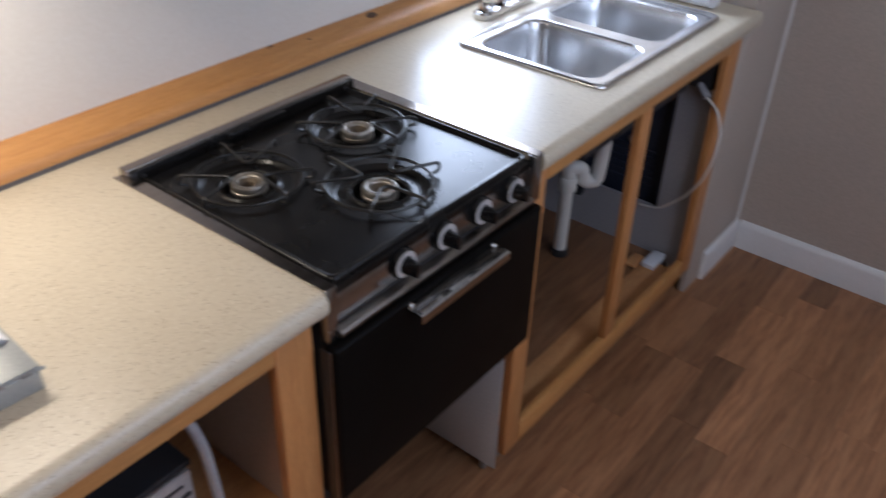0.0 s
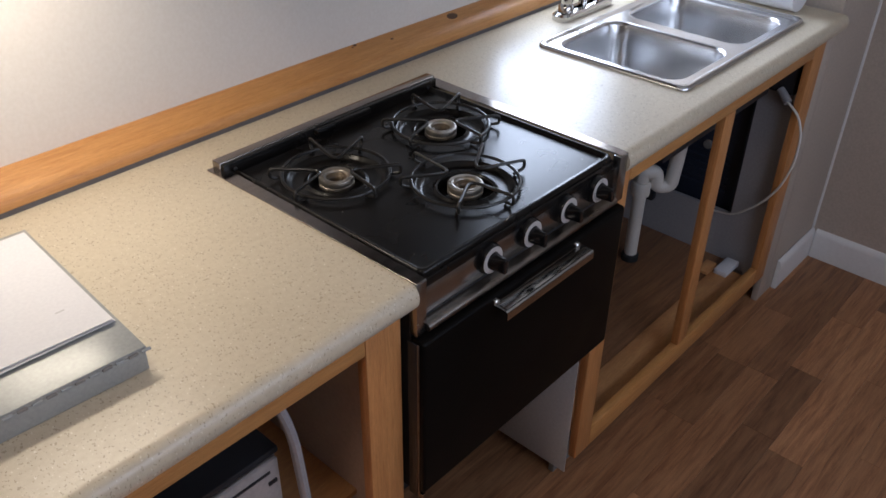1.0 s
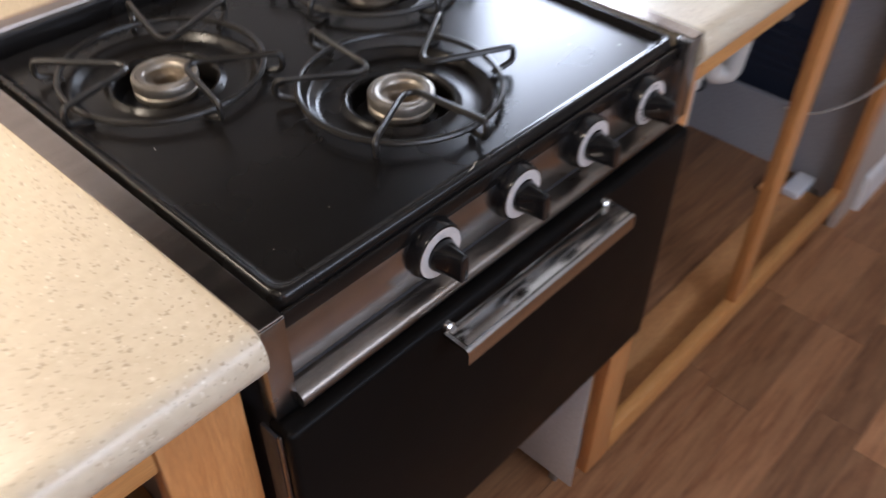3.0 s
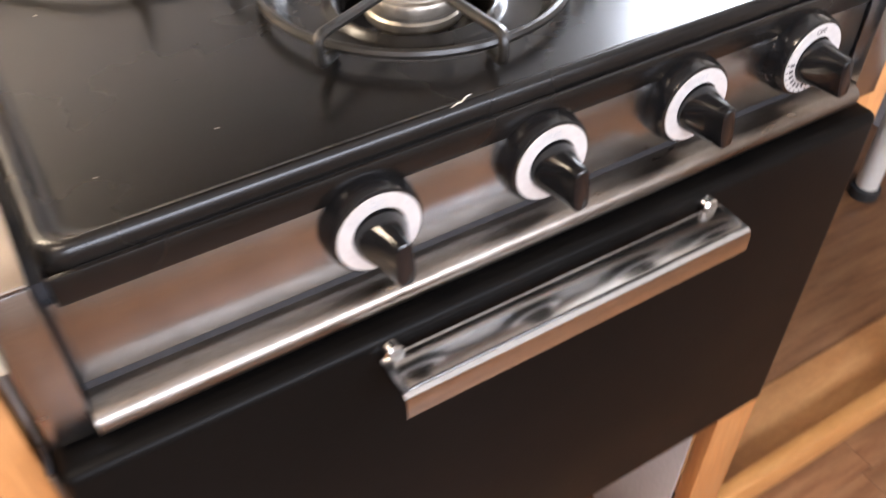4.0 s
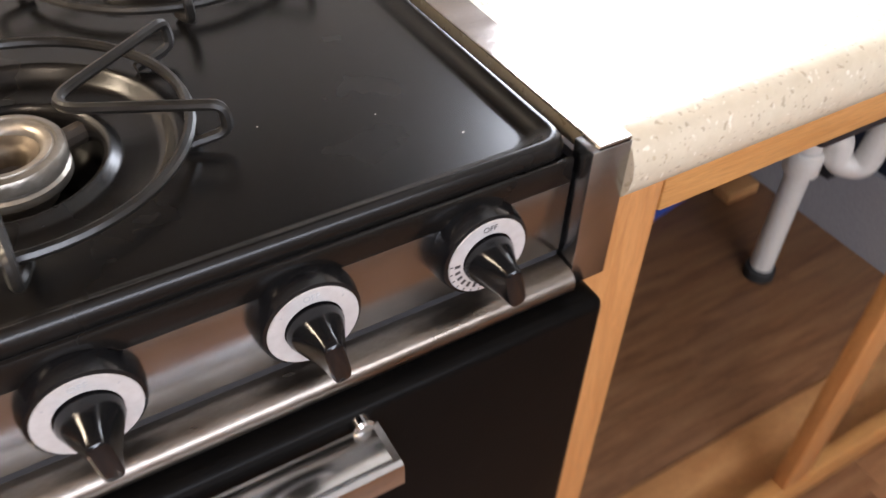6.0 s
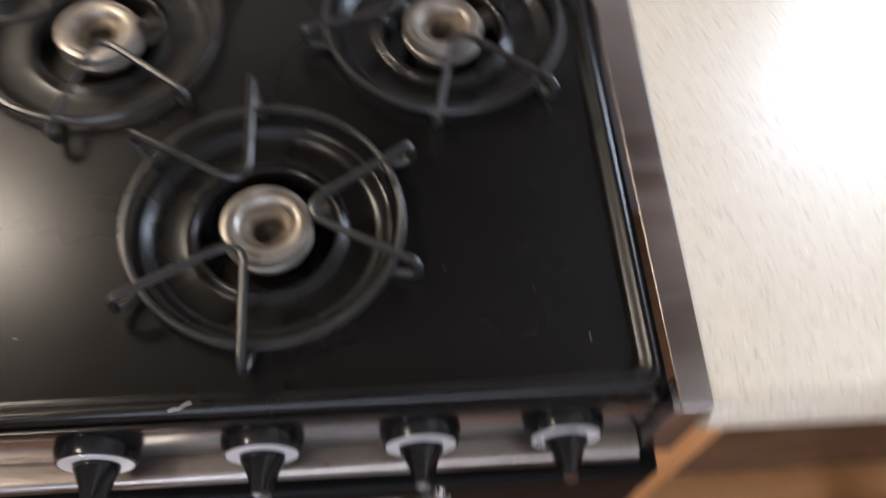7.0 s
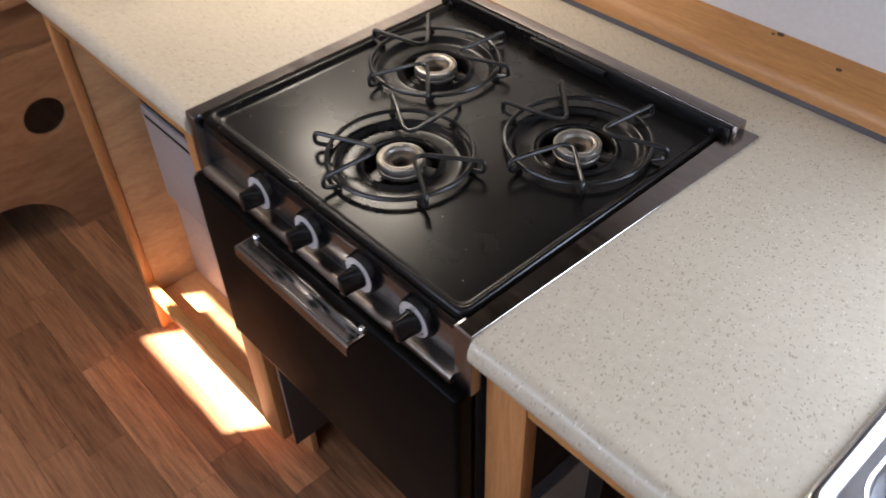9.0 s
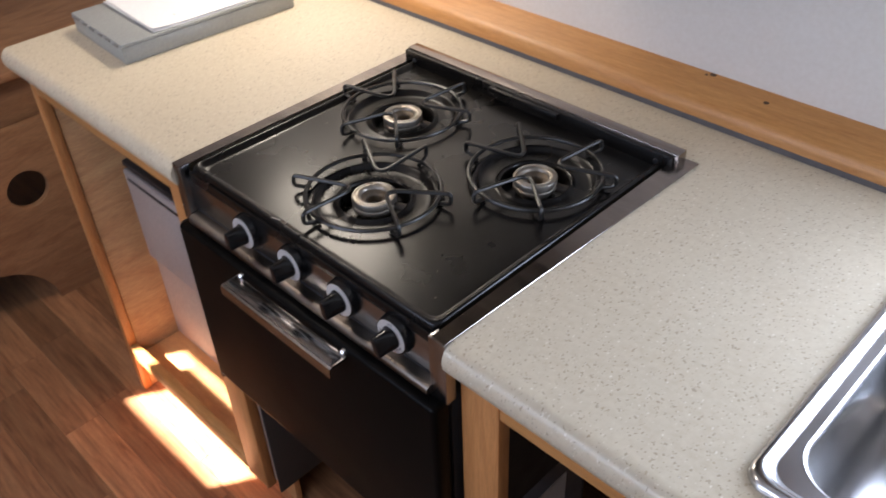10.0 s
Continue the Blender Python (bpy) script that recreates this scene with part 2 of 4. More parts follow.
glow, gnt, gp = nodes_of("lamp_diffuser")
gp.inputs["Base Color"].default_value = (0.9, 0.85, 0.75, 1)
gp.inputs["Emission Color"].default_value = (1.0, 0.90, 0.70, 1)
gp.inputs["Emission Strength"].default_value = 0.4

# ---------------------------------------------------------------- mesh helpers


def link(name, bm, mat, parent=None, label="", smooth=0.6):
    """One mesh object from a bmesh; edges sharper than smooth (radians) stay sharp."""
    me = bpy.data.meshes.new(name)
    bm.normal_update()
    if smooth:
        for f in bm.faces:
            f.smooth = True
        for e in bm.edges:
            if len(e.link_faces) == 2 and e.calc_face_angle(0.0) > smooth:
                e.smooth = False
    bm.to_mesh(me)
    bm.free()
    me.materials.append(mat)
    ob = new(name, me)
    if parent:
        ob.parent = parent
    if label:
        ob["label"] = label
    return ob


def part(name, bm, material, parent, label="", smooth=0.6):
    return link(name, bm, material, parent, label, smooth)


def thing(name, label, category, group="", kind=""):
    ob = new(name)
    ob.empty_display_size = 0.05
    return tagged(ob, label, category, group, kind)


def box(x0, x1, y0, y1, z0, z1, bev=0.0015, seg=2, into=None):
    bm = into or bmesh.new()
    made = bmesh.ops.create_cube(bm, size=1.0)["verts"]
    for v in made:
        v.co = Vector(((x0 + x1) / 2 + v.co.x * (x1 - x0), (y0 + y1) / 2 + v.co.y * (y1 - y0), (z0 + z1) / 2 + v.co.z * (z1 - z0)))
    if bev:
        edges = list({e for v in made for e in v.link_edges})
        bmesh.ops.bevel(bm, geom=edges, offset=bev, segments=seg, profile=0.5, affect="EDGES")
    return bm


def lathe(profile, n=48, into=None, m=Matrix()):
    """Rings of (radius, height) about z, moved by m."""
    bm = into or bmesh.new()
    rings = []
    for r, z in profile:
        if r < 1e-6:
            rings.append([bm.verts.new(m @ Vector((0, 0, z)))])
        else:
            rings.append([bm.verts.new(m @ Vector((r * math.cos(2 * math.pi * i / n), r * math.sin(2 * math.pi * i / n), z))) for i in range(n)])
    for a, b in zip(rings, rings[1:]):
        for i in range(n):
            j = (i + 1) % n
            if len(a) == 1 and len(b) == 1:
                continue
            if len(a) == 1:
                bm.faces.new((a[0], b[j], b[i]))
            elif len(b) == 1:
                bm.faces.new((a[i], a[j], b[0]))
            else:
                bm.faces.new((a[i], a[j], b[j], b[i]))
    bmesh.ops.recalc_face_normals(bm, faces=bm.faces)
    return bm


def rounded(points, radius, steps=5, closed=False):
    """A polyline with its corners rounded."""
    pts = [Vector(p) for p in points]
    out = []
    n = len(pts)
    for i, p in enumerate(pts):
        if not closed and i in (0, n - 1):
            out.append(p)
            continue
        a, b = pts[i - 1], pts[(i + 1) % n]
        da, db = (a - p), (b - p)
        r = min(radius, da.length * 0.45, db.length * 0.45)
        pa, pb = p + da.normalized() * r, p + db.normalized() * r
        for k in range(steps + 1):
            t = k / steps
            out.append(pa * (1 - t) ** 2 + p * 2 * t * (1 - t) + pb * t * t)
    return out


def tube(points, r, n=8, closed=False, into=None):
    bm = into or bmesh.new()
    pts = [Vector(p) for p in points]
    count = len(pts)
    rings, side = [], None
    for i, p in enumerate(pts):
        if closed:
            d = pts[(i + 1) % count] - pts[i - 1]
        else:
            d = pts[min(i + 1, count - 1)] - pts[max(i - 1, 0)]
        d.normalize()
        if side is None:
            side = d.orthogonal().normalized()
        side = (side - d * side.dot(d)).normalized()
        up = d.cross(side)
        rings.append([bm.verts.new(p + r * (math.cos(2 * math.pi * k / n) * side + math.sin(2 * math.pi * k / n) * up)) for k in range(n)])
    last = count if closed else count - 1
    for i in range(last):
        a, b = rings[i], rings[(i + 1) % count]
        for k in range(n):
            q = (k + 1) % n
            bm.faces.new((a[k], a[q], b[q], b[k]))
    if not closed:
        bm.faces.new(rings[0][::-1])
        bm.faces.new(rings[-1])
    bmesh.ops.recalc_face_normals(bm, faces=bm.faces)
    return bm


def extrude_profile(profile, x0, x1, into=None):
    """A closed (y, z) outline pulled along x."""
    bm = into or bmesh.new()
    a = [bm.verts.new((x0, y, z)) for y, z in profile]
    b = [bm.verts.new((x1, y, z)) for y, z in profile]
    n = len(profile)
    for i in range(n):
        bm.faces.new((a[i], a[(i + 1) % n], b[(i + 1) % n], b[i]))
    bm.faces.new(a[::-1])
    bm.faces.new(b)
    bmesh.ops.recalc_face_normals(bm, faces=bm.faces)
    return bm


def round_rect(x0, x1, y0, y1, r, steps=5):
    out = []
    for cx, cy, a0 in ((x1 - r, y1 - r, 0), (x0 + r, y1 - r, 90), (x0 + r, y0 + r, 180), (x1 - r, y0 + r, 270)):
        for k in range(steps + 1):
            a = radians(a0 + 90 * k / steps)
            out.append((cx + r * math.cos(a), cy + r * math.sin(a)))
    return out


def stack(loops, into=None, cap_first=False, cap_last=False):
    """Skin between loops of the same number of points."""
    bm = into or bmesh.new()
    rings = [[bm.verts.new(p) for p in lp] for lp in loops]
    n = len(rings[0])
    for a, b in zip(rings, rings[1:]):
        for i in range(n):
            bm.faces.new((a[i], a[(i + 1) % n], b[(i + 1) % n], b[i]))
    if cap_first:
        bm.faces.new(rings[0])
    if cap_last:
        bm.faces.new(rings[-1])
    bmesh.ops.recalc_face_normals(bm, faces=bm.faces)
    return bm


def sheet_with_holes(outline, holes, z, into=None):
    """A flat face with openings, at height z."""
    bm = into or bmesh.new()
    edges = []
    for loop in (outline, *holes):
        vs = [bm.verts.new((x, y, z)) for x, y in loop]
        edges += [bm.edges.new((vs[i], vs[(i + 1) % len(vs)])) for i in range(len(vs))]
    bmesh.ops.triangle_fill(bm, use_beauty=True, use_dissolve=False, edges=edges)
    return bm


def circle_xy(cx, cy, r, n=48):
    return [(cx + r * math.cos(2 * math.pi * i / n), cy + r * math.sin(2 * math.pi * i / n)) for i in range(n)]


TOP = 0.90      # counter height
FRONT = 0.018   # face frame plane
DECK = 0.125    # cabinet deck
GROUND = 0.012  # floor surface
BACK = 0.63     # back wall
AISLE = -1.60   # far side of the aisle
RIGHT = 1.89    # end wall beside the sink
LEFT = -2.3
ROOF = 2.0

# ---------------------------------------------------------------- setting
floor_ob = link("floor", box(LEFT - 0.1, RIGHT + 0.1, AISLE - 0.1, BACK + 0.1, -0.06, GROUND - 0.004, 0), RUBBER, smooth=0)
tagged(floor_ob, "brown wood-look vinyl plank floor", "floor", kind="structure")
ceiling = link("ceiling", box(LEFT - 0.1, RIGHT + 0.1, AISLE - 0.1, BACK + 0.1, ROOF, ROOF + 0.05, 0), CEIL, smooth=0)
tagged(ceiling, "plain off-white ceiling", "ceiling", kind="structure")


def wall_y(name, y0, y1, x0, x1, openings, mat, label):
    """A wall along x with openings (x0, x1, z0, z1) side by side."""
    bm = bmesh.new()
    x = x0
    for a, b, c, d in sorted(openings):
        box(x, a, y0, y1, 0, ROOF, 0, into=bm)
        box(a, b, y0, y1, 0, c, 0, into=bm)
        box(a, b, y0, y1, d, ROOF, 0, into=bm)
        x = b
    box(x, x1, y0, y1, 0, ROOF, 0, into=bm)
    ob = link(name, bm, mat, smooth=0)
    return tagged(ob, label, "wall", kind="structure")


wall_y("wall_back", BACK, BACK + 0.06, LEFT, RIGHT, [(0.93, 1.51, 1.01, 1.49)], BACKWALL, "pale smooth wall panel behind the counter")
wall_y("wall_aisle", AISLE - 0.06, AISLE, LEFT, RIGHT, [(-1.53, -1.115, 1.56, 1.89), (-0.45, 1.25, 1.07, 1.72)], WALL, "taupe painted wall across the aisle")
tagged(link("wall_right", box(RIGHT, RIGHT + 0.06, AISLE - 0.06, BACK + 0.06, 0, ROOF, 0), WALL, smooth=0), "taupe painted end wall", "wall", kind="structure")
tagged(link("wall_left", box(LEFT - 0.06, LEFT, AISLE - 0.06, BACK + 0.06, 0, ROOF, 0), WALL, smooth=0), "taupe painted end wall", "wall", kind="structure")
tagged(link("wall_partition", box(1.585, RIGHT, FRONT + 0.002, BACK, 0, ROOF, 0), WALL, smooth=0), "taupe partition wall beside the sink counter", "wall", kind="structure")
tagged(link("trim_corner", tube([(RIGHT - 0.003, FRONT - 0.001, 0.11), (RIGHT - 0.003, FRONT - 0.001, ROOF)], 0.0045, 8), TRIMWHITE), "thin white corner bead", "trim", kind="structure")


def baseboard_profile(t, h):
    return [(0, 0), (-t, 0), (-t, h * 0.80), (-t * 0.85, h * 0.88), (-t * 0.55, h * 0.96), (-t * 0.2, h), (0, h)]


bb = extrude_profile([(FRONT + y, GROUND + z) for y, z in baseboard_profile(0.014, 0.101)], 1.622, RIGHT)
tagged(link("baseboard_1", bb, TRIMWHITE, smooth=0.5), "white moulded baseboard under the partition", "baseboard", kind="structure")
bb = extrude_profile(baseboard_profile(0.014, 0.101), -(FRONT - 0.016), 1.55)
ob = link("baseboard_2", bb, TRIMWHITE, smooth=0.5)
ob.matrix_world = Matrix.Translation((RIGHT, 0, GROUND)) @ Matrix.Rotation(radians(-90), 4, "Z")
tagged(ob, "white moulded baseboard along the end wall", "baseboard", kind="structure")


def window_frame(name, x0, x1, y, z0, z1, label, bar=None):
    root = thing(name, label, "window", kind="structure")
    w = 0.03
    part("frame", box(x0 - w, x0, y - 0.012, y + 0.012, z0 - w, z1 + w), TRIMWHITE, root)
    part("frame", box(x1, x1 + w, y - 0.012, y + 0.012, z0 - w, z1 + w), TRIMWHITE, root)
    part("frame", box(x0, x1, y - 0.012, y + 0.012, z1, z1 + w), TRIMWHITE, root)
    part("frame", box(x0, x1, y - 0.012, y + 0.012, z0 - w, z0), TRIMWHITE, root)
    if bar:
        part("sash_bar", box(*bar[:2], y - 0.010, y + 0.010, *bar[2:]), TRIMWHITE, root)
    return root


window_frame("window_1", 0.93, 1.51, BACK - 0.012, 1.01, 1.49, "white framed window over the sink")
window_frame("window_2", -1.53, -1.115, AISLE + 0.012, 1.56, 1.89, "small white framed door window", bar=(-1.42, -1.115, 1.70, 1.80))
w3 = window_frame("window_3", -0.45, 1.25, AISLE + 0.012, 1.07, 1.72, "white framed window closed by an added white sheet")
# unseen sheet across the opening, added to keep direct sun out
part("sun_block", box(-0.45, 1.25, AISLE - 0.03, AISLE - 0.026, 1.07, 1.72, 0), SUN_BLOCK, w3)

# wooden ledge where the counter meets the back wall
prof = [(0.572, TOP + 0.009), (0.5722, TOP + 0.016), (0.574, TOP + 0.024), (0.578, TOP + 0.030), (0.584, TOP + 0.034), (BACK, TOP + 0.052), (BACK, TOP + 0.009)]
ledge = tagged(link("wood_ledge", extrude_profile(prof, -0.575, 1.584), PINE, smooth=0.5), "honey-stained pine ledge with knots along the wall", "ledge")
part("caulk_strip", box(-0.575, 1.562, 0.5715, 0.5745, TOP + 0.0003, TOP + 0.0088, 0), CAULK, ledge, "dark grey gap strip", 0)
for kx, kt, kr in ((0.762, 0.66, 0.013), (0.564, 0.58, 0.0034), (0.471, 0.93, 0.0042), (0.462, 0.86, 0.0022)):
    ky, kz = 0.584 + (BACK - 0.584) * kt, TOP + 0.034 + 0.018 * kt
    tilt = Matrix.Translation((kx, ky, kz)) @ Matrix.Rotation(math.atan2(0.018, BACK - 0.584), 4, "X") @ Matrix.Diagonal((1.25, 0.75, 1, 1))
    part("knot", lathe([(0, 0.0007), (kr * 0.6, 0.0007), (kr, 0.0004), (kr, -0.0005)], 16, m=tilt), KNOT, ledge, "dark knot")

# ---------------------------------------------------------------- counters


def nose(x0, x1, bm):
    """The rolled front edge and its underside."""
    ring = [(0.012, TOP)]
    for k in range(0, 9):
        a = radians(90 + 22.5 * k)
        ring.append((0.007 + 0.016 * math.cos(a), TOP - 0.021 + 0.021 * math.sin(a)))
    ring += [(0.022, TOP - 0.042), (0.022, TOP - 0.028)]
    a = [bm.verts.new((x0, y, z)) for y, z in ring]
    b = [bm.verts.new((x1, y, z)) for y, z in ring]
    for k in range(len(ring) - 1):
        bm.faces.new((a[k], b[k], b[k + 1], a[k + 1]))
    bm.faces.new(a)
    bm.faces.new(b[::-1])


SX0, SX1, SY0, SY1 = 0.850, 1.428, 0.066, 0.420     # sink opening
xs = [-0.575, -0.001, 0.5345, SX0, SX1, 1.562]
ys = [0.012, SY0, SY1, 0.460, 0.574]
bm = bmesh.new()
filled = {}
for i in range(5):
    for j in range(4):
        over_range = i == 1 and j < 3
        over_sink = i == 3 and j == 1
        if not (over_range or over_sink):
            filled[i, j] = True
for i, j in filled:
    for z in (TOP, TOP - 0.028):
        bm.faces.new([bm.verts.new((x, y, z)) for x, y in ((xs[i], ys[j]), (xs[i + 1], ys[j]), (xs[i + 1], ys[j + 1]), (xs[i], ys[j + 1]))])
    for di, dj, pa, pb in ((-1, 0, (i, j), (i, j + 1)), (1, 0, (i + 1, j), (i + 1, j + 1)), (0, -1, (i, j), (i + 1, j)), (0, 1, (i, j + 1), (i + 1, j + 1))):
        if (i + di, j + dj) not in filled and not (dj == -1 and j == 0):
            (ax, ay), (bx, by) = (xs[pa[0]], ys[pa[1]]), (xs[pb[0]], ys[pb[1]])
            bm.faces.new([bm.verts.new(p) for p in ((ax, ay, TOP), (bx, by, TOP), (bx, by, TOP - 0.028), (ax, ay, TOP - 0.028))])
bmesh.ops.remove_doubles(bm, verts=bm.verts, dist=1e-5)
bmesh.ops.recalc_face_normals(bm, faces=bm.faces)
counter = tagged(link("countertop", bm, COUNTER, smooth=0.5), "cream speckled laminate countertop with a rolled front edge", "countertop")
for x0, x1 in ((-0.575, -0.001), (0.5367, 1.562)):
    bm = bmesh.new()
    nose(x0, x1, bm)
    bmesh.ops.recalc_face_normals(bm, faces=bm.faces)
    part("front_edge", bm, COUNTER, counter, "rolled laminate front edge", 0.5)

# ---------------------------------------------------------------- face frames and cabinets


def board(name, x0, x1, y0, y1, z0, z1, mat, parent, label="", bev=0.002):
    return part(name, box(x0, x1, y0, y1, z0, z1, bev), mat, parent, label)


right_cab = thing("sink_cabinet", "open pine-framed sink cabinet without doors", "cabinet")
F0, F1 = FRONT, FRONT + 0.02
board("stile", 0.537, 0.594, F0, F1, 0.108, 0.8565, PINE_UP, right_cab)
board("stile", 0.985, 1.032, F0, F1, 0.168, 0.811, PINE_UP, right_cab)
board("stile", 1.452, 1.520, F0, F1, 0.108, 0.8565, PINE_UP, right_cab)
board("bottom_rail", 0.595, 1.451, F0, F1, 0.108, 0.167, PINE, right_cab)
board("top_rail", 0.595, 1.451, F0, F1, 0.812, 0.8565, PINE, right_cab)
board("deck_edge", 0.601, 1.451, F1 + 0.001, 0.135, DECK - 0.012, DECK + 0.004, PLY_X, right_cab, "bare plywood deck strip")
board("deck", 0.560, 1.499, 0.136, 0.60, DECK - 0.012, DECK, PLANK, right_cab, "vinyl-covered deck")
pan = sheet_with_holes([(F1 + 0.001, 0.10), (0.60, 0.10), (0.60, 0.861), (F1 + 0.001, 0.861)], [[(0.150, 0.280), (0.50, 0.280), (0.50, 0.790), (0.150, 0.790)]], 0.0)
ext = bmesh.ops.extrude_face_region(pan, geom=list(pan.faces))
for v in ext["geom"]:
    if isinstance(v, bmesh.types.BMVert):
        v.co.z += 0.012
bmesh.ops.recalc_face_normals(pan, faces=pan.faces)
pan.transform(Matrix(((0, 0, 1, 1.500), (1, 0, 0, 0), (0, 1, 0, 0), (0, 0, 0, 1))))
part("side_panel", pan, BOXGREY, right_cab, "pale inner side panel with a cut opening", 0.3)
part("edge_strip", box(1.4985, 1.5125, 0.1505, 0.156, 0.281, 0.789, 0.0008), DARK, right_cab, "black edge of the opening")
board("back_panel", 0.560, 1.499, 0.602, 0.612, 0.10, 0.861, GREYPANEL, right_cab, "grey inner back panel")
board("side_panel", 0.5335, 0.5365, F1 + 0.001, 0.245, 0.05, 0.45, WHITEBOX, right_cab, "off-white bay side panel")
board("toe_board", 0.545, 1.512, 0.075, 0.090, GROUND, 0.106, GREYPANEL, right_cab, "dark recessed toe board")
board("filler", 1.521, 1.584, F0 + 0.001, F1, GROUND, 0.861, WALL, right_cab, "taupe filler strip")

left_cab = thing("counter_cabinet", "open pine-framed base cabinet without doors", "cabinet")
board("stile", -0.080, -0.012, F0, F1, 0.118, 0.8565, PINE_UP, left_cab)
board("stile", -0.563, -0.543, F0, F1, GROUND, 0.8565, PINE_UP, left_cab)
board("bottom_rail", -0.542, -0.081, F0, F1, 0.126, 0.160, PINE, left_cab)
board("top_rail", -0.542, -0.081, F0, F1, 0.812, 0.8565, PINE, left_cab)
board("end_panel", -0.560, -0.546, F1 + 0.001, 0.57, GROUND, 0.861, PLY, left_cab, "bare plywood end panel")
board("deck", -0.545, -0.02, F1 + 0.001, 0.57, DECK - 0.012, DECK, PLY_X, left_cab, "bare plywood deck")
board("side_panel", -0.018, -0.010, F1 + 0.001, 0.57, 0.126, 0.861, TAUPEPANEL, left_cab, "taupe inner side panel")
board("bay_panel", -0.009, -0.005, F1 + 0.001, 0.20, 0.09, 0.46, BAYPANEL, left_cab, "dark bay side panel")
board("lower_panel", -0.545, -0.0185, 0.140, 0.150, DECK + 0.0005, 0.3845, TAUPEPANEL, left_cab, "taupe lower inner panel")
board("shelf", -0.545, -0.0185, 0.130, 0.57, 0.385, 0.398, PLY_X, left_cab, "plywood shelf")
board("toe_board", -0.545, -0.015, 0.075, 0.090, GROUND, 0.106, PLY_X, left_cab, "recessed plywood toe board")
board("back_panel", -0.545, -0.02, 0.571, 0.580, 0.126, 0.861, GREYPANEL, left_cab, "grey inner back panel")

# white appliance stored in the left cabinet
app = thing("boxed_appliance", "pale mauve-grey boxy appliance with a dark vent in the cabinet", "appliance")
board("body", -0.500, -0.178, 0.122, 0.52, 0.3985, 0.628, APPLIANCE, app, bev=0.006)
board("front_panel", -0.496, -0.182, 0.110, 0.1215, 0.402, 0.626, APPLIANCE, app, bev=0.005)
board("vent_slot", -0.480, -0.200, 0.1082, 0.1097, 0.605, 0.611, DARK, app, "dark slot", 0.0008)
board("button", -0.206, -0.190, 0.1068, 0.1098, 0.582, 0.590, DARK, app, "dark oval button", 0.0015)
board("top_cover", -0.502, -0.176, 0.116, 0.52, 0.6285, 0.641, DARK, app, "black top cover", 0.003)
hose = thing("flexible_hose", "pale grey flexible hose hanging in the cabinet", "hose")
part("pipe", tube(rounded([(-0.29, 0.12, 0.822), (-0.205, 0.088, 0.806), (-0.175, 0.078, 0.70), (-0.160, 0.085, 0.55), (-0.140, 0.100, 0.36), (-0.120, 0.105, DECK + 0.010)], 0.07, 8), 0.0085, 10), BOXGREY, hose)

# ---------------------------------------------------------------- range
rng = thing("gas_range", "black three-burner gas range with stainless trim set into the counter", "stove")
CX0, CX1, CY0, CY1 = 0.024, 0.510, 0.010, 0.470
PLATE, RIM = TOP - 0.006, TOP + 0.002
BURNERS = ((0.265, 0.140, 0), (0.136, 0.314, 48), (0.396, 0.315, 48))
WELL = 0.083

loops = []
for off, z in ((0.0, RIM - 0.024), (0.0, RIM - 0.006), (0.0008, RIM - 0.003), (0.0022, RIM - 0.0008), (0.0042, RIM), (0.0062, RIM - 0.0008), (0.0088, RIM - 0.0038), (0.0112, PLATE + 0.0013), (0.0135, PLATE + 0.0002), (0.016, PLATE)):
    loops.append([(x, y, z) for x, y in round_rect(CX0 + off, CX1 - off, CY0 + off, CY1 - off, 0.012, 5)])
cooktop = part("cooktop", stack(loops), ENAMEL, rng, "black enamel cooktop with a rolled rim", 0.9)
part("plate", sheet_with_holes(round_rect(CX0 + 0.016, CX1 - 0.016, CY0 + 0.016, CY1 - 0.016, 0.012, 5), [circle_xy(x, y, WELL) for x, y, _ in BURNERS], PLATE), ENAMEL, cooktop, "", 0)
for x, y, _ in BURNERS:
    part("burner_well", lathe([(WELL, 0), (WELL - 0.001, -0.0003), (WELL - 0.003, -0.0022), (WELL - 0.006, -0.006), (WELL - 0.009, -0.0082), (WELL - 0.012, -0.0088), (0.056, -0.0088), (0.0535, -0.0080), (0.0515, -0.0055), (0.0490, -0.0042), (0.0465, -0.0055), (0.0450, -0.010), (0.044, -0.026), (0.0, -0.028)],
         56, m=Matrix.Translation((x, y, PLATE))), ENAMEL, cooktop, "round sunken burner well", 0.9)


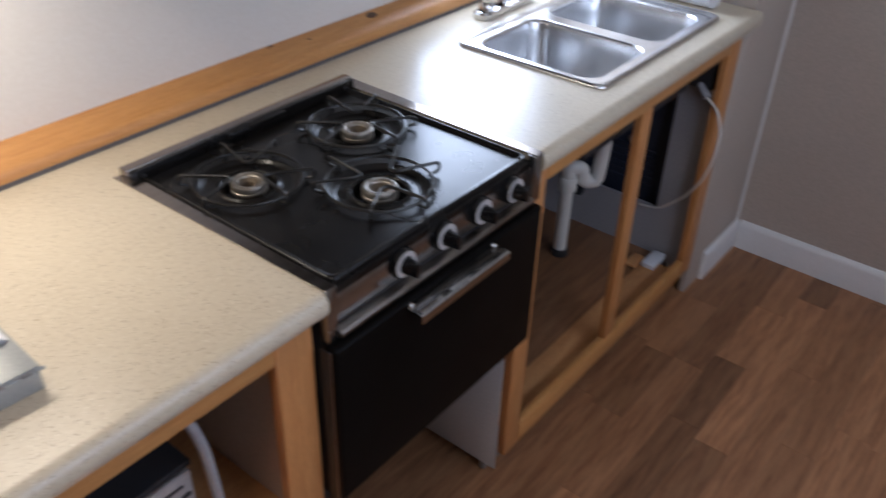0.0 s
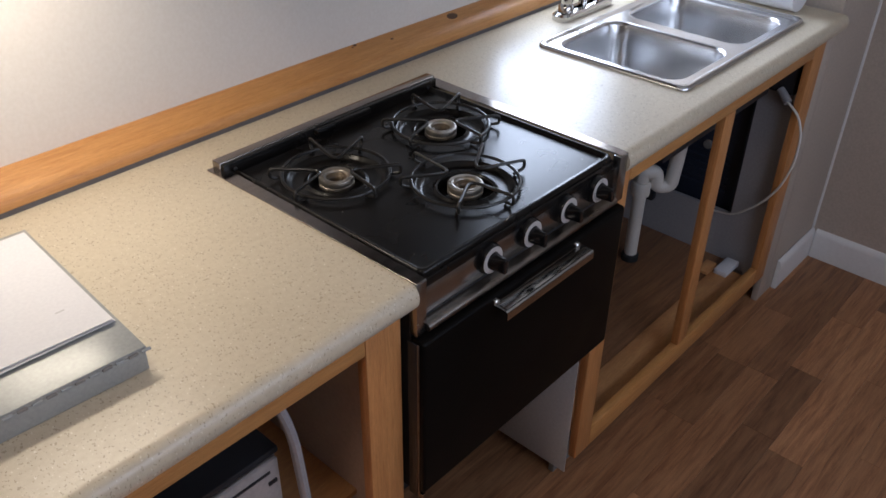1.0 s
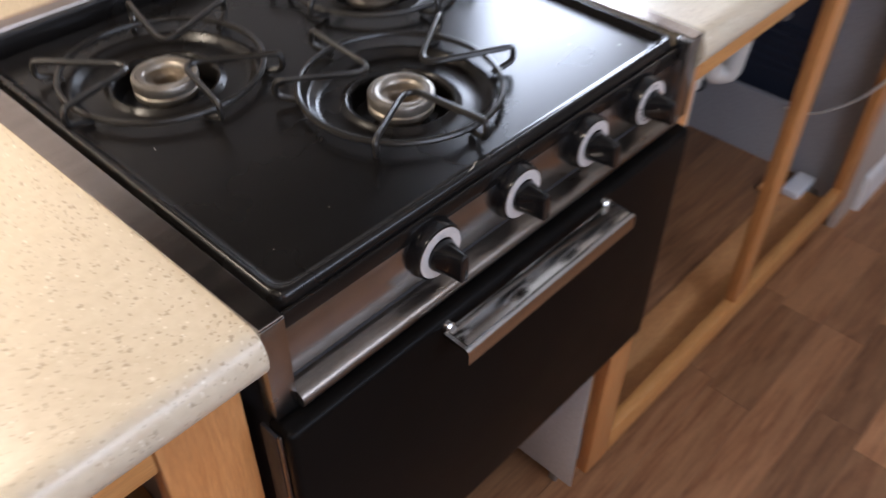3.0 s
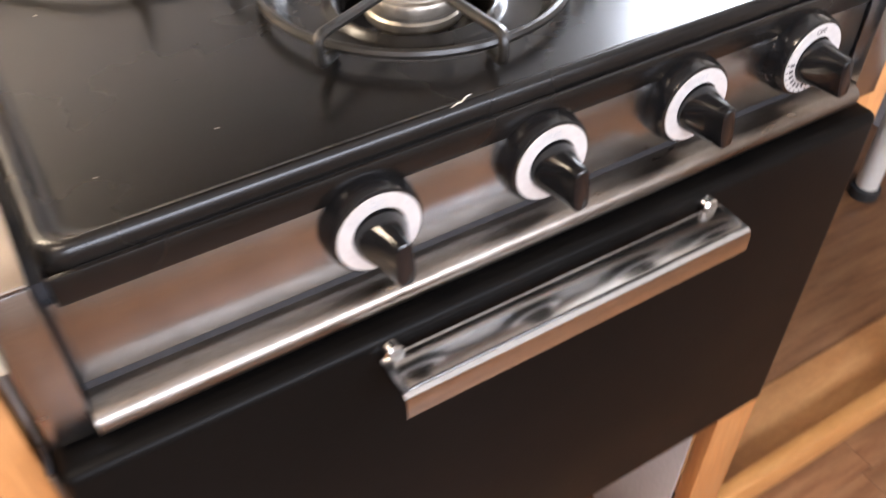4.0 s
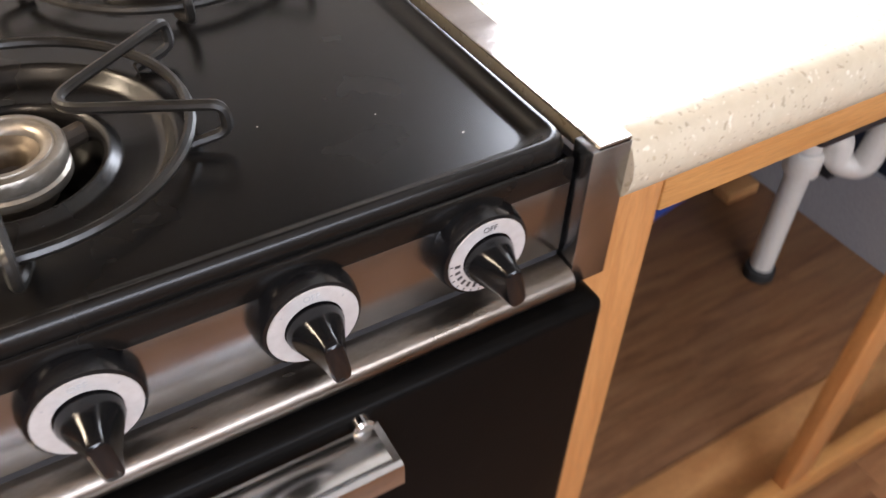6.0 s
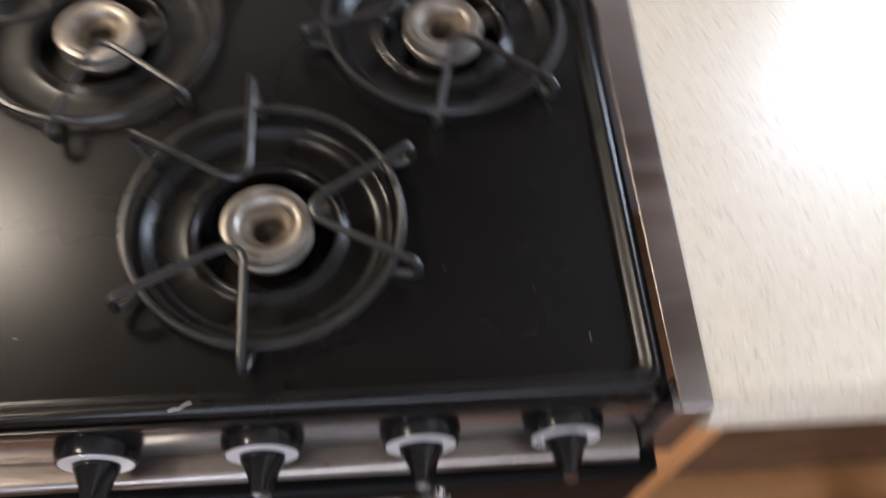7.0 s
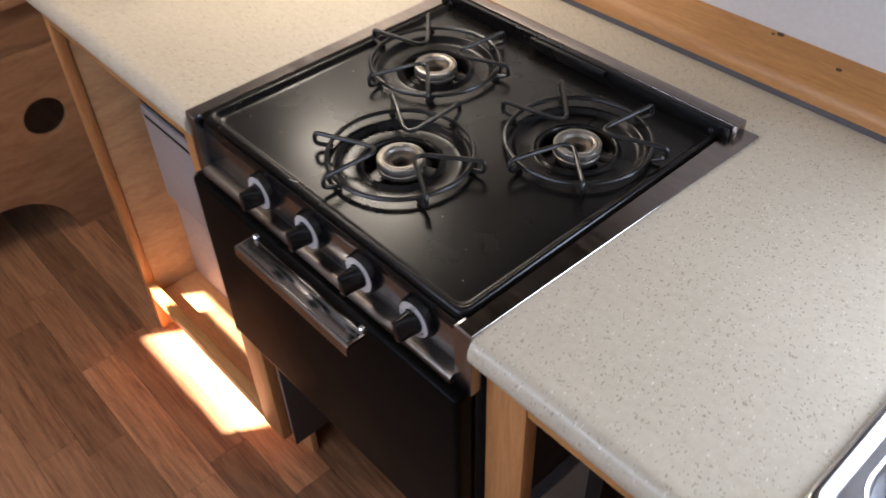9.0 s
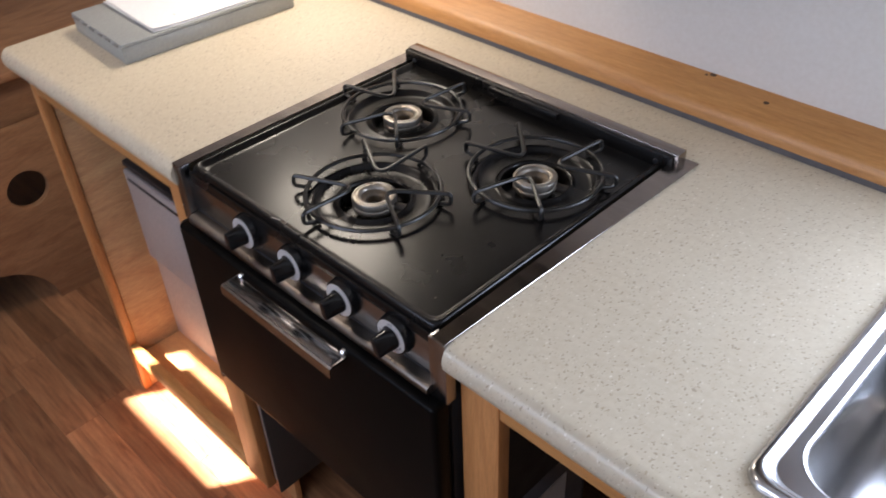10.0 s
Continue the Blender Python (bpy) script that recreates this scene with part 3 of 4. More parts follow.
def burner(x, y):
    m = Matrix.Translation((x, y, PLATE - 0.028))
    cap = lathe([(0.020, 0.0), (0.0225, 0.010), (0.0285, 0.012), (0.0300, 0.014), (0.0300, 0.0185), (0.0285, 0.0198), (0.0285, 0.0212), (0.0300, 0.0225), (0.0302, 0.0285), (0.0292, 0.0303), (0.0270, 0.0310), (0.0262, 0.0310), (0.0256, 0.0298), (0.0246, 0.0298), (0.0240, 0.0309), (0.0215, 0.0308), (0.0190, 0.0292), (0.0176, 0.0268), (0.0174, 0.0200)], 40, m=m)
    b = part("burner", cap, ALU, rng, "stained metal gas burner")
    part("throat", lathe([(0.0175, 0.0262), (0.0160, 0.0250), (0.0135, 0.0240), (0.0118, 0.0232), (0.0100, 0.0205), (0.0092, 0.0100)], 32, m=m), THROAT, b, "brown inner ring")
    # shade deep in the hole is put into this disc's dark colour
    part("orifice", lathe([(0.0, 0.0105), (0.0060, 0.0107), (0.0094, 0.0130)], 20, m=m), DARK_BROWN, b, "dark disc standing for the shade down the burner hole")
    tubes = tube(rounded([(x + 0.020, y + 0.012, PLATE - 0.013), (x + 0.041, y + 0.022, PLATE - 0.014)], 0.01), 0.006, 10)
    part("igniter_tube", tubes, DARK_BROWN, b, "dull brown pilot tube")
    return b


def grate(x, y, turn):
    z0, zt, wire = PLATE + 0.0088, PLATE + 0.0240, 0.0029
    bm = tube([(x + 0.0900 * math.cos(2 * math.pi * i / 56), y + 0.0900 * math.sin(2 * math.pi * i / 56), z0) for i in range(56)], wire, 8, True)
    g = part("grate", bm, IRON, rng, "black wire pot grate")
    for k in range(3):
        mid = radians(turn + 120 * k)

        def at(r, a, z):
            return (x + r * math.cos(mid + a), y + r * math.sin(mid + a), z)
        s = radians(25)
        pts = [at(0.0870, -s * 1.10, PLATE + 0.0031), at(0.1090, -s * 0.98, PLATE + 0.0085), at(0.1080, -s, zt), at(0.0215, 0.0, zt - 0.0060), at(0.1080, s, zt), at(0.1090, s * 0.98, PLATE + 0.0085), at(0.0870, s * 1.10, PLATE + 0.0031)]
        # the inner bend is softer than the tips
        left = rounded(pts[:4], 0.006, 4)
        right = rounded(pts[3:], 0.006, 4)
        bend = rounded([left[-2], pts[3], right[1]], 0.024, 10)
        part("finger", tube(left[:-1] + bend[1:-1] + right[1:], 0.0029, 8), IRON, g)
    return g


for x, y, turn in BURNERS:
    burner(x, y)
    grate(x, y, turn)

# stainless flanges on the counter and their front returns
for sgn, xo, xi in ((-1, -0.001, 0.019), (1, 0.5365, 0.5115)):
    bm = bmesh.new()
    spread = 0.006 if sgn < 0 else 0.011
    spread *= sgn
    top = xi + (0.0045 if sgn > 0 else 0.0)
    lo = [(xo, -0.003), (top, -0.003), (top, 0.476), (xo + spread, 0.476)]
    if sgn > 0:
        lo = lo[::-1]
    stack([[(px, py, TOP + 0.0005) for px, py in lo], [(px, py, TOP + 0.0022) for px, py in lo]], bm, True, True)
    bmesh.ops.bevel(bm, geom=list(bm.edges), offset=0.0006, segments=1, affect="EDGES")
    part("side_flange", bm, STEEL, rng, "stainless side flange")
    x0, x1 = min(xo, xi), max(xo, xi)
    part("front_return", box(x0, x1, -0.0035, 0.012, 0.808, TOP + 0.0003, 0.001), PANEL_STEEL, rng, "stainless front corner strip")
    gx0, gx1 = (0.0192, 0.0238) if sgn < 0 else (0.5103, 0.5158)
    part("side_gap", box(gx0, gx1, 0.0125, 0.452, 0.84, TOP - 0.012, 0), DARK, rng, "dark side gap", 0)

# raised back rail with a vent lip
part("back_rail", box(0.004, 0.528, 0.4525, 0.4745, TOP - 0.01, TOP + 0.017, 0.002), STEEL, rng, "stainless raised back rail")
part("rail_face", box(0.006, 0.523, 0.444, 0.4523, TOP - 0.008, TOP + 0.0155, 0.0015), ENAMEL, rng, "black enamel face of the back rail")
part("vent_lip", box(0.200, 0.334, 0.436, 0.4438, TOP + 0.004, TOP + 0.0145, 0.002), ENAMEL, rng, "black vent lip")
for sx in (0.028, 0.500):
    part("screw", lathe([(0, 0.002), (0.003, 0.0018), (0.0042, 0.0006), (0.0042, 0)], 12, m=Matrix.Translation((sx, 0.4438, TOP + 0.002)) @ Matrix.Rotation(radians(90), 4, "X")), DARK, rng)

# control panel, lip and ledge
part("front_lip", box(0.0245, 0.5095, 0.0060, 0.0098, 0.8765, TOP - 0.0075, 0.0018), ENAMEL, rng, "black front lip")
part("control_panel", box(0.0205, 0.5095, 0.0070, 0.0120, 0.8295, 0.8795, 0.0008), PANEL_STEEL, rng, "brushed stainless control panel with stains")
part("panel_groove", box(0.0205, 0.5095, 0.009, 0.014, 0.822, 0.8290, 0), DARK, rng, "dark groove", 0)
ledge_prof = [(0.012, 0.8235), (-0.0030, 0.8225), (-0.0065, 0.8210), (-0.0088, 0.8180), (-0.0095, 0.8148), (-0.0088, 0.8110), (-0.0068, 0.8090), (0.012, 0.8085)]
part("ledge", extrude_profile(ledge_prof, 0.0195, 0.5105), STAINED, rng, "rounded rust-stained stainless ledge", 0.9)
part("oven_body", box(0.004, 0.526, 0.014, 0.44, 0.47, TOP - 0.045, 0.002), DARK, rng, "dark oven body")


def lettering(parent, words, size, m, mat):
    """Raised printed words as a mesh, centred on m."""
    curve = bpy.data.curves.new("lettering", "FONT")
    curve.body, curve.size, curve.extrude, curve.align_x = words, size, 0.0001, "CENTER"
    source = bpy.data.objects.new("lettering", curve)
    me = bpy.data.meshes.new_from_object(source)
    bpy.data.objects.remove(source)
    bpy.data.curves.remove(curve)
    me.transform(m)
    me.materials.clear()
    me.materials.append(mat)
    ob = new("lettering", me)
    ob.parent = parent
    ob["label"] = "printed word OFF"
    return ob


def knob(x, numbers, turn):
    tilt = Matrix.Translation((x, 0.0068, 0.8612)) @ Matrix.Rotation(radians(90), 4, "X")
    skirt = part("knob", lathe([(0.0255, 0.0), (0.0258, 0.003), (0.0245, 0.0095), (0.0238, 0.0112), (0.0222, 0.0118), (0.0, 0.0118)], 36, m=tilt), PLASTIC, rng, "black control knob with a pale dial")
    part("dial", lathe([(0.0140, 0.0119), (0.0142, 0.0125), (0.0220, 0.0125), (0.0222, 0.0119)], 36, m=tilt), DIAL, skirt, "pale dial ring")
    # round foot that tapers into a flat pointer bar
    turned = tilt @ Matrix.Rotation(radians(turn), 4, "Z")
    loops = []
    for rx, ry, n, z in ((0.0139, 0.0139, 2.0, 0.0119), (0.0138, 0.0139, 2.0, 0.0145), (0.0120, 0.0138, 2.1, 0.0180), (0.0088, 0.0136, 2.5, 0.0240), (0.0062, 0.0134, 3.2, 0.0300), (0.0050, 0.0132, 4.0, 0.0350), (0.0046, 0.0129, 4.0, 0.0366), (0.0036, 0.0120, 4.0, 0.0373)):
        ring = []
        for i in range(28):
            a = 2 * math.pi * i / 28
            c, d = math.cos(a), math.sin(a)
            ring.append(tuple(turned @ Vector((math.copysign(abs(c) ** (2 / n), c) * rx, math.copysign(abs(d) ** (2 / n), d) * ry - 0.0012, z))))
        loops.append(ring)
    bm = stack(loops, None, False, True)
    part("grip", bm, PLASTIC, skirt, "black pointer grip", 0.6)

    def mark(a, r0, r1, w):
        m = tilt @ Matrix.Rotation(radians(a), 4, "Z")
        c = [(r0, -w), (r1, -w), (r1, w), (r0, w)]
        stack([[tuple(m @ Vector((u, v, 0.0126))) for u, v in c], [tuple(m @ Vector((u, v, 0.0128))) for u, v in c]], b2, False, True)
    b2 = bmesh.new()
    if not numbers:
        for a in (40, 140):
            mark(a, 0.0185, 0.0198, 0.0003)
    lettering(skirt, "OFF", 0.0046, tilt @ Matrix.Translation((0, 0.0163, 0.0126)), INK if numbers else GREY_INK)
    if numbers:
        for a in range(175, 330, 14):
            mark(a, 0.0202, 0.0218, 0.0003)
            mark(a + 2, 0.0160, 0.0190, 0.0009 if a % 4 else 0.0006)
    tagged(part("dial_marks", b2, INK if numbers else GREY_INK, skirt, "worn printed dial marks", 0), kind="stuff")


for i, x in enumerate((0.163, 0.262, 0.360, 0.452)):
    knob(x, i == 3, (2, 6, 10, 14)[i])

# oven door with a chrome handle
door = part("oven_door", box(-0.004, 0.529, -0.018, 0.010, 0.487, 0.803, 0.007, 4), ENAMEL_DOOR, rng, "black enamel oven door")
hp = [(-0.0195, 0.790), (-0.021, 0.7925), (-0.0455, 0.7915), (-0.0480, 0.790), (-0.0490, 0.786), (-0.0490, 0.7755), (-0.0475, 0.7755), (-0.0472, 0.785), (-0.0450, 0.7880), (-0.0215, 0.7880)]
handle = part("handle", extrude_profile(hp, 0.150, 0.382), HANDLE_STEEL, door, "chrome angled handle", 0.3)
part("handle_channel", box(0.154, 0.378, -0.0440, -0.0235, 0.7924, 0.7932, 0.0003), HANDLE_STEEL, door, "polished channel of the handle")
for hx in (0.158, 0.374):
    part("handle_bracket", lathe([(0.0, 0.0075), (0.0045, 0.007), (0.006, 0.0055), (0.0065, 0.0), (0.0, 0.0)], 20, m=Matrix.Translation((hx, -0.0165, 0.7925)) @ Matrix.Rotation(radians(90), 4, "X")), CHROME, door, "chrome handle button")
part("door_trim", box(-0.0045, 0.004, -0.0165, 0.0105, 0.4795, 0.4865, 0.001), STEEL, door)
part("side_skin", box(-0.0075, -0.0048, -0.0078, 0.010, 0.4795, 0.80, 0.0005), DARK, rng, "dark oven side")
part("lower_trim", box(-0.0068, -0.0045, -0.0110, -0.0080, 0.4795, 0.80, 0.0005), STAINED, rng, "thin steel side trim")

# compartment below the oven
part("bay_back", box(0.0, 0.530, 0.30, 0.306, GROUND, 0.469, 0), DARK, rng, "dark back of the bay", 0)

# ---------------------------------------------------------------- sink
sink = thing("kitchen_sink", "double-bowl stainless steel drop-in sink", "sink")
bowls = ((0.868, 1.121, 0.086, 0.404), (1.157, 1.410, 0.086, 0.404))
bm = bmesh.new()
X0, X1, Y0, Y1 = 0.841, 1.440, 0.054, 0.434
outer = []
for off, z in ((0.0, TOP + 0.0005), (0.0004, TOP + 0.0030), (0.0018, TOP + 0.0062), (0.0045, TOP + 0.0086), (0.0080, TOP + 0.0090), (0.0110, TOP + 0.0078), (0.0135, TOP + 0.0050), (0.0160, TOP + 0.0036), (0.0185, TOP + 0.0034)):
    outer.append([(x, y, z) for x, y in round_rect(X0 + off, X1 - off, Y0 + off, Y1 - off, 0.024, 8)])
stack(outer, bm)
sheet_with_holes(round_rect(X0 + 0.0185, X1 - 0.0185, Y0 + 0.0185, Y1 - 0.0185, 0.024, 8), [round_rect(*b, 0.045, 8) for b in bowls], TOP + 0.0034, bm)
rim = part("rim", bm, SINK_STEEL, sink, "brushed steel rim", 0.8)
for x0, x1, y0, y1 in bowls:
    lo = []
    for off, z in ((-0.001, 0.0032), (0.0, 0.0036), (0.002, 0.0030), (0.0045, 0.0006), (0.0065, -0.005), (0.010, -0.05), (0.016, -0.125), (0.024, -0.148), (0.045, -0.160), (0.075, -0.164)):
        lo.append([(x, y, TOP + z) for x, y in round_rect(x0 + off, x1 - off, y0 + off, y1 - off, 0.044, 8)])
    bw = part("bowl", stack(lo, None, False, True), SINK_STEEL, sink, "deep steel bowl", 0.8)
    part("drain", lathe([(0, 0.001), (0.018, 0.001), (0.020, 0.003), (0.038, 0.003), (0.040, 0.0)], 28, m=Matrix.Translation(((x0 + x1) / 2, (y0 + y1) / 2, TOP - 0.164))), CHROME, bw, "round strainer drain")
    part("shell", box(x0 + 0.004, x1 - 0.004, y0 + 0.004, y1 - 0.004, TOP - 0.19, TOP - 0.168, 0.008), DARK, bw, "dark coated bowl underside")

faucet = thing("faucet", "chrome two-handle kitchen faucet behind the sink", "faucet")
part("base_plate", stack([[(x, y, z) for x, y in round_rect(1.01 + o, 1.23 - o, 0.470 + o, 0.520 - o, 0.022, 6)] for o, z in ((0, TOP + 0.0005), (0.0, TOP + 0.012), (0.004, TOP + 0.017), (0.010, TOP + 0.018))], None, True, True), CHROME, faucet)
for fx in (1.045, 1.195):
    h = part("handle", lathe([(0.020, 0), (0.019, 0.012), (0.014, 0.020), (0.016, 0.030), (0.021, 0.036), (0.021, 0.050), (0.016, 0.055), (0, 0.056)], 24, m=Matrix.Translation((fx, 0.495, TOP + 0.018))), CHROME, faucet)
    part("lever", box(fx - 0.006, fx + 0.006, 0.440, 0.500, TOP + 0.058, TOP + 0.066, 0.003), CHROME, h)
part("spout", tube(rounded([(1.12, 0.497, TOP + 0.017), (1.12, 0.497, TOP + 0.075), (1.12, 0.44, TOP + 0.115), (1.12, 0.31, TOP + 0.115), (1.12, 0.295, TOP + 0.095)], 0.04, 8), 0.011, 14), CHROME, faucet)

roll = thing("paper_towel_roll", "white paper towel roll lying on the counter end", "paper towel")
rm = Matrix.Translation((1.497, 0.10, TOP + 0.0555)) @ Matrix.Rotation(radians(-90), 4, "X")
part("paper", lathe([(0.021, 0.0), (0.054, 0.0), (0.055, 0.001), (0.055, 0.279), (0.054, 0.28), (0.021, 0.28)], 40, m=rm), PAPER, roll)
part("core", lathe([(0.0208, 0.0005), (0.0208, 0.2795), (0.0190, 0.2795), (0.0190, 0.0005), (0.0208, 0.0005)], 28, m=rm), GREYPANEL, roll, "grey cardboard core")

# ---------------------------------------------------------------- under the sink
trap = thing("drain_trap", "white plastic drain pipe with a trap under the sink", "pipe")
px, py = 1.302, 0.352
part("standpipe", tube([(px, py, DECK + 0.02), (px, py, 0.39)], 0.0195, 18), PVC, trap)
part("rubber_seal", lathe([(0.0, 0.0), (0.026, 0.0), (0.026, 0.018), (0.0215, 0.022), (0.0, 0.022)], 20, m=Matrix.Translation((px, py, DECK + 0.0005))), RUBBER, trap, "black rubber floor seal")
part("collar", lathe([(0.0, 0), (0.027, 0.0), (0.028, 0.004), (0.028, 0.036), (0.024, 0.042), (0.0, 0.042)], 20, m=Matrix.Translation((px, py, 0.352))), PVC, trap)
part("bend", tube(rounded([(px, py, 0.395), (px, py, 0.425), (px + 0.028, py - 0.028, 0.425), (px + 0.032, py - 0.030, 0.376), (px + 0.062, py - 0.060, 0.376), (px + 0.066, py - 0.066, 0.48), (px + 0.02, py - 0.09, 0.60), (1.285, 0.247, 0.725)], 0.04, 8), 0.0205, 16), PVC, trap)
part("nut", lathe([(0.0, 0), (0.027, 0.0), (0.029, 0.004), (0.029, 0.024), (0.026, 0.028), (0.0, 0.028)], 10, m=Matrix.Translation((1.287, 0.245, 0.682))), PVC, trap)

conv = thing("power_converter", "dark blue-grey power converter behind the cabinet opening", "electrical box")
board("housing", 1.545, 1.583, 0.165, 0.50, 0.20, 0.80, CONV, conv, "dark blue-grey housing", 0.004)
for k in range(6):
    board("fin", 1.538, 1.5445, 0.20, 0.47, 0.315 + 0.022 * k, 0.322 + 0.022 * k, CONV, conv, "", 0.001)
board("label_plate", 1.5425, 1.5445, 0.26, 0.40, 0.50, 0.53, GREYPANEL, conv, "grey label plate", 0.0005)
part("dial", lathe([(0.0, 0.008), (0.012, 0.008), (0.014, 0.006), (0.014, 0.0), (0.0, 0.0)], 20, m=Matrix.Translation((1.5445, 0.28, 0.45)) @ Matrix.Rotation(radians(-90), 4, "Y")), GREYPANEL, conv, "grey round dial")
plug = thing("cable", "white cable plugged into a black socket", "cable")
part("socket", box(1.468, 1.4995, 0.050, 0.140, 0.695, 0.825, 0.004), DARK, plug, "black socket")
part("plug", tube([(1.4695, 0.085, 0.705), (1.452, 0.052, 0.682)], 0.011, 12), BOXGREY, plug, "grey plug")
part("cord", tube(rounded([(1.452, 0.053, 0.683), (1.440, 0.012, 0.66), (1.435, -0.008, 0.61), (1.437, -0.008, 0.53), (1.442, 0.012, 0.45), (1.460, 0.06, 0.368), (1.478, 0.135, 0.292), (1.490, 0.20, 0.2765)], 0.06, 8), 0.0034, 8), PVC, plug)
wire = thing("black_wire_loop", "thin black wires hanging under the sink", "wire")
part("strand", tube(rounded([(1.30, 0.30, 0.725), (1.40, 0.32, 0.62), (1.47, 0.30, 0.50), (1.49, 0.34, 0.40)], 0.08, 8), 0.003, 6), RUBBER, wire)
part("strand", tube(rounded([(1.25, 0.36, 0.72), (1.36, 0.42, 0.56), (1.44, 0.40, 0.46), (1.485, 0.38, 0.45)], 0.08, 8), 0.003, 6), RUBBER, wire)
bl = thing("blue_hose", "thin blue water hose rising along the wall", "hose")
part("pipe", tube(rounded([(1.20, 0.545, DECK + 0.009), (1.34, 0.570, DECK + 0.010), (1.385, 0.585, DECK + 0.03), (1.43, 0.575, DECK + 0.22), (1.44, 0.56, 0.50)], 0.03, 8), 0.0085, 10), BLUE, bl)
valve = thing("black_connector", "small black connector fixed on the side panel", "connector")
part("body", box(1.474, 1.4995, 0.395, 0.432, 0.235, 0.285, 0.004), DARK, valve)
rub = thing("wood_offcut", "small brown wood offcut lying on the deck", "wood scrap")
part("offcut", box(1.39, 1.47, 0.515, 0.555, DECK + 0.0005, DECK + 0.022, 0.002), PLY_X, rub)
scrap = thing("scrap_pile", "pale crumpled scraps lying on the deck", "scrap")
part("offcut", box(1.40, 1.485, 0.085, 0.125, DECK + 0.0045, DECK + 0.022, 0.003), PAPER, scrap)
part("offcut", box(1.375, 1.44, 0.132, 0.168, DECK + 0.0045, DECK + 0.016, 0.003), PLY_X, scrap)

# ---------------------------------------------------------------- on the counter
case = thing("document_case", "flat grey hinged document case lying on the counter", "case")
m = Matrix.Translation((-0.4235, 0.294, TOP)) @ Matrix.Rotation(radians(-3.4), 4, "Z")
def cased(bm):
    bm.transform(m)
    return bm
part("tray", cased(box(-0.107, 0.096, -0.175, 0.170, 0.0005, 0.030, 0.0015)), CASE, case)
lid = part("lid", cased(box(-0.108, 0.097, -0.176, 0.171, 0.0305, 0.0362, 0.0015)), CASE, case)
for k in range(13):
    hx = -0.096 + 0.016 * k
    part("hinge_knuckle", cased(tube([(hx - 0.0055, -0.1765, 0.0310), (hx + 0.0055, -0.1765, 0.0310)], 0.0022, 8)), GREYPANEL if k % 2 else CASE, case)
papers = thing("paper_sheets", "stack of white printed paper sheets on the case", "paper")
for k, (dx, dy, a) in enumerate(((0.002, 0.004, 0.0), (-0.002, 0.0, 0.8), (0.0, 0.003, -0.5))):
    # each sheet lifts a little at its front edge
    z = 0.0365 + 0.0012 * k
    curl = [(-0.115 + 0.008 * i, (0.0012 + 0.0014 * k) * max(0.0, 1 - i / 9.0) ** 2) for i in range(10)] + [(0.155, 0.0)]
    bm = extrude_profile([(y, z + c) for y, c in curl] + [(y, z + c + 0.0008) for y, c in curl[::-1]], -0.100, 0.090)
    bm.transform(m @ Matrix.Translation((dx, dy, 0)) @ Matrix.Rotation(radians(a), 4, "Z"))
    part("sheet", bm, PAPER, papers)
bm = bmesh.new()
for k, (x0, x1, y) in enumerate(((-0.06, -0.035, -0.085), (-0.058, -0.04, -0.078), (0.045, 0.056, -0.052), (-0.05, -0.02, 0.02))):
    box(x0, x1, y, y + 0.0025, 0.0398, 0.0400, 0, into=bm)
bm.transform(m)
tagged(part("print", bm, GREY_INK, papers, "faint grey lines of print", 0), kind="stuff")

crumb_rnd = random.Random(5)
bm = bmesh.new()
while len(bm.verts) < 13 * 8:
    cx, cy = crumb_rnd.uniform(CX0 + 0.03, CX1 - 0.03), crumb_rnd.uniform(CY0 + 0.03, CY1 - 0.04)
    if all(math.hypot(cx - bx, cy - by) > 0.100 for bx, by, _ in BURNERS):
        w = crumb_rnd.uniform(0.0003, 0.0006)
        box(cx, cx + w * crumb_rnd.uniform(1, 2.2), cy, cy + w, PLATE, PLATE + w * 0.7, 0, into=bm)
tagged(link("crumbs", bm, LINT, smooth=0), "tiny pale crumbs scattered on the cooktop", "crumbs", kind="stuff")
lint = thing("lint_thread", "tiny pale thread stuck on the range edge", "thread")
part("thread", tube(rounded([(0.213, 0.0120, RIM + 0.0004), (0.217, 0.0135, RIM + 0.0006), (0.219, 0.0130, RIM + 0.0006), (0.223, 0.0160, RIM + 0.0006), (0.226, 0.0165, RIM + 0.0005)], 0.002, 3), 0.00028, 5), LINT, lint)

# ---------------------------------------------------------------- bench past the counter end
bench = thing("plywood_bench", "unfinished plywood storage bench with a round hole", "bench")
bench.location.z = GROUND
BX = -1.03
bm = bmesh.new()
hole = [(0.063 + 0.052 * math.cos(2 * math.pi * i / 36), 0.345 + 0.052 * math.sin(2 * math.pi * i / 36)) for i in range(36)]
edge = [(0.60, 0.0), (0.60, 0.515), (-0.75, 0.515), (-0.75, 0.0), (-0.28, 0.0)]
for k in range(1, 12):
    a = math.pi - math.pi * k / 12
    edge.append((-0.12 + 0.16 * math.cos(a), 0.15 * math.sin(a)))
edge.append((0.04, 0.0))
fl = sheet_with_holes(edge, [hole], 0.0)
ext = bmesh.ops.extrude_face_region(fl, geom=list(fl.faces))
for v in ext["geom"]:
    if isinstance(v, bmesh.types.BMVert):
        v.co.z -= 0.018
bmesh.ops.recalc_face_normals(fl, faces=fl.faces)
fl.transform(Matrix(((0, 0, 1, BX), (1, 0, 0, 0), (0, 1, 0, 0), (0, 0, 0, 1))))
part("front_panel", fl, BENCHPLY, bench, "plywood front with a round hole", 0.3)
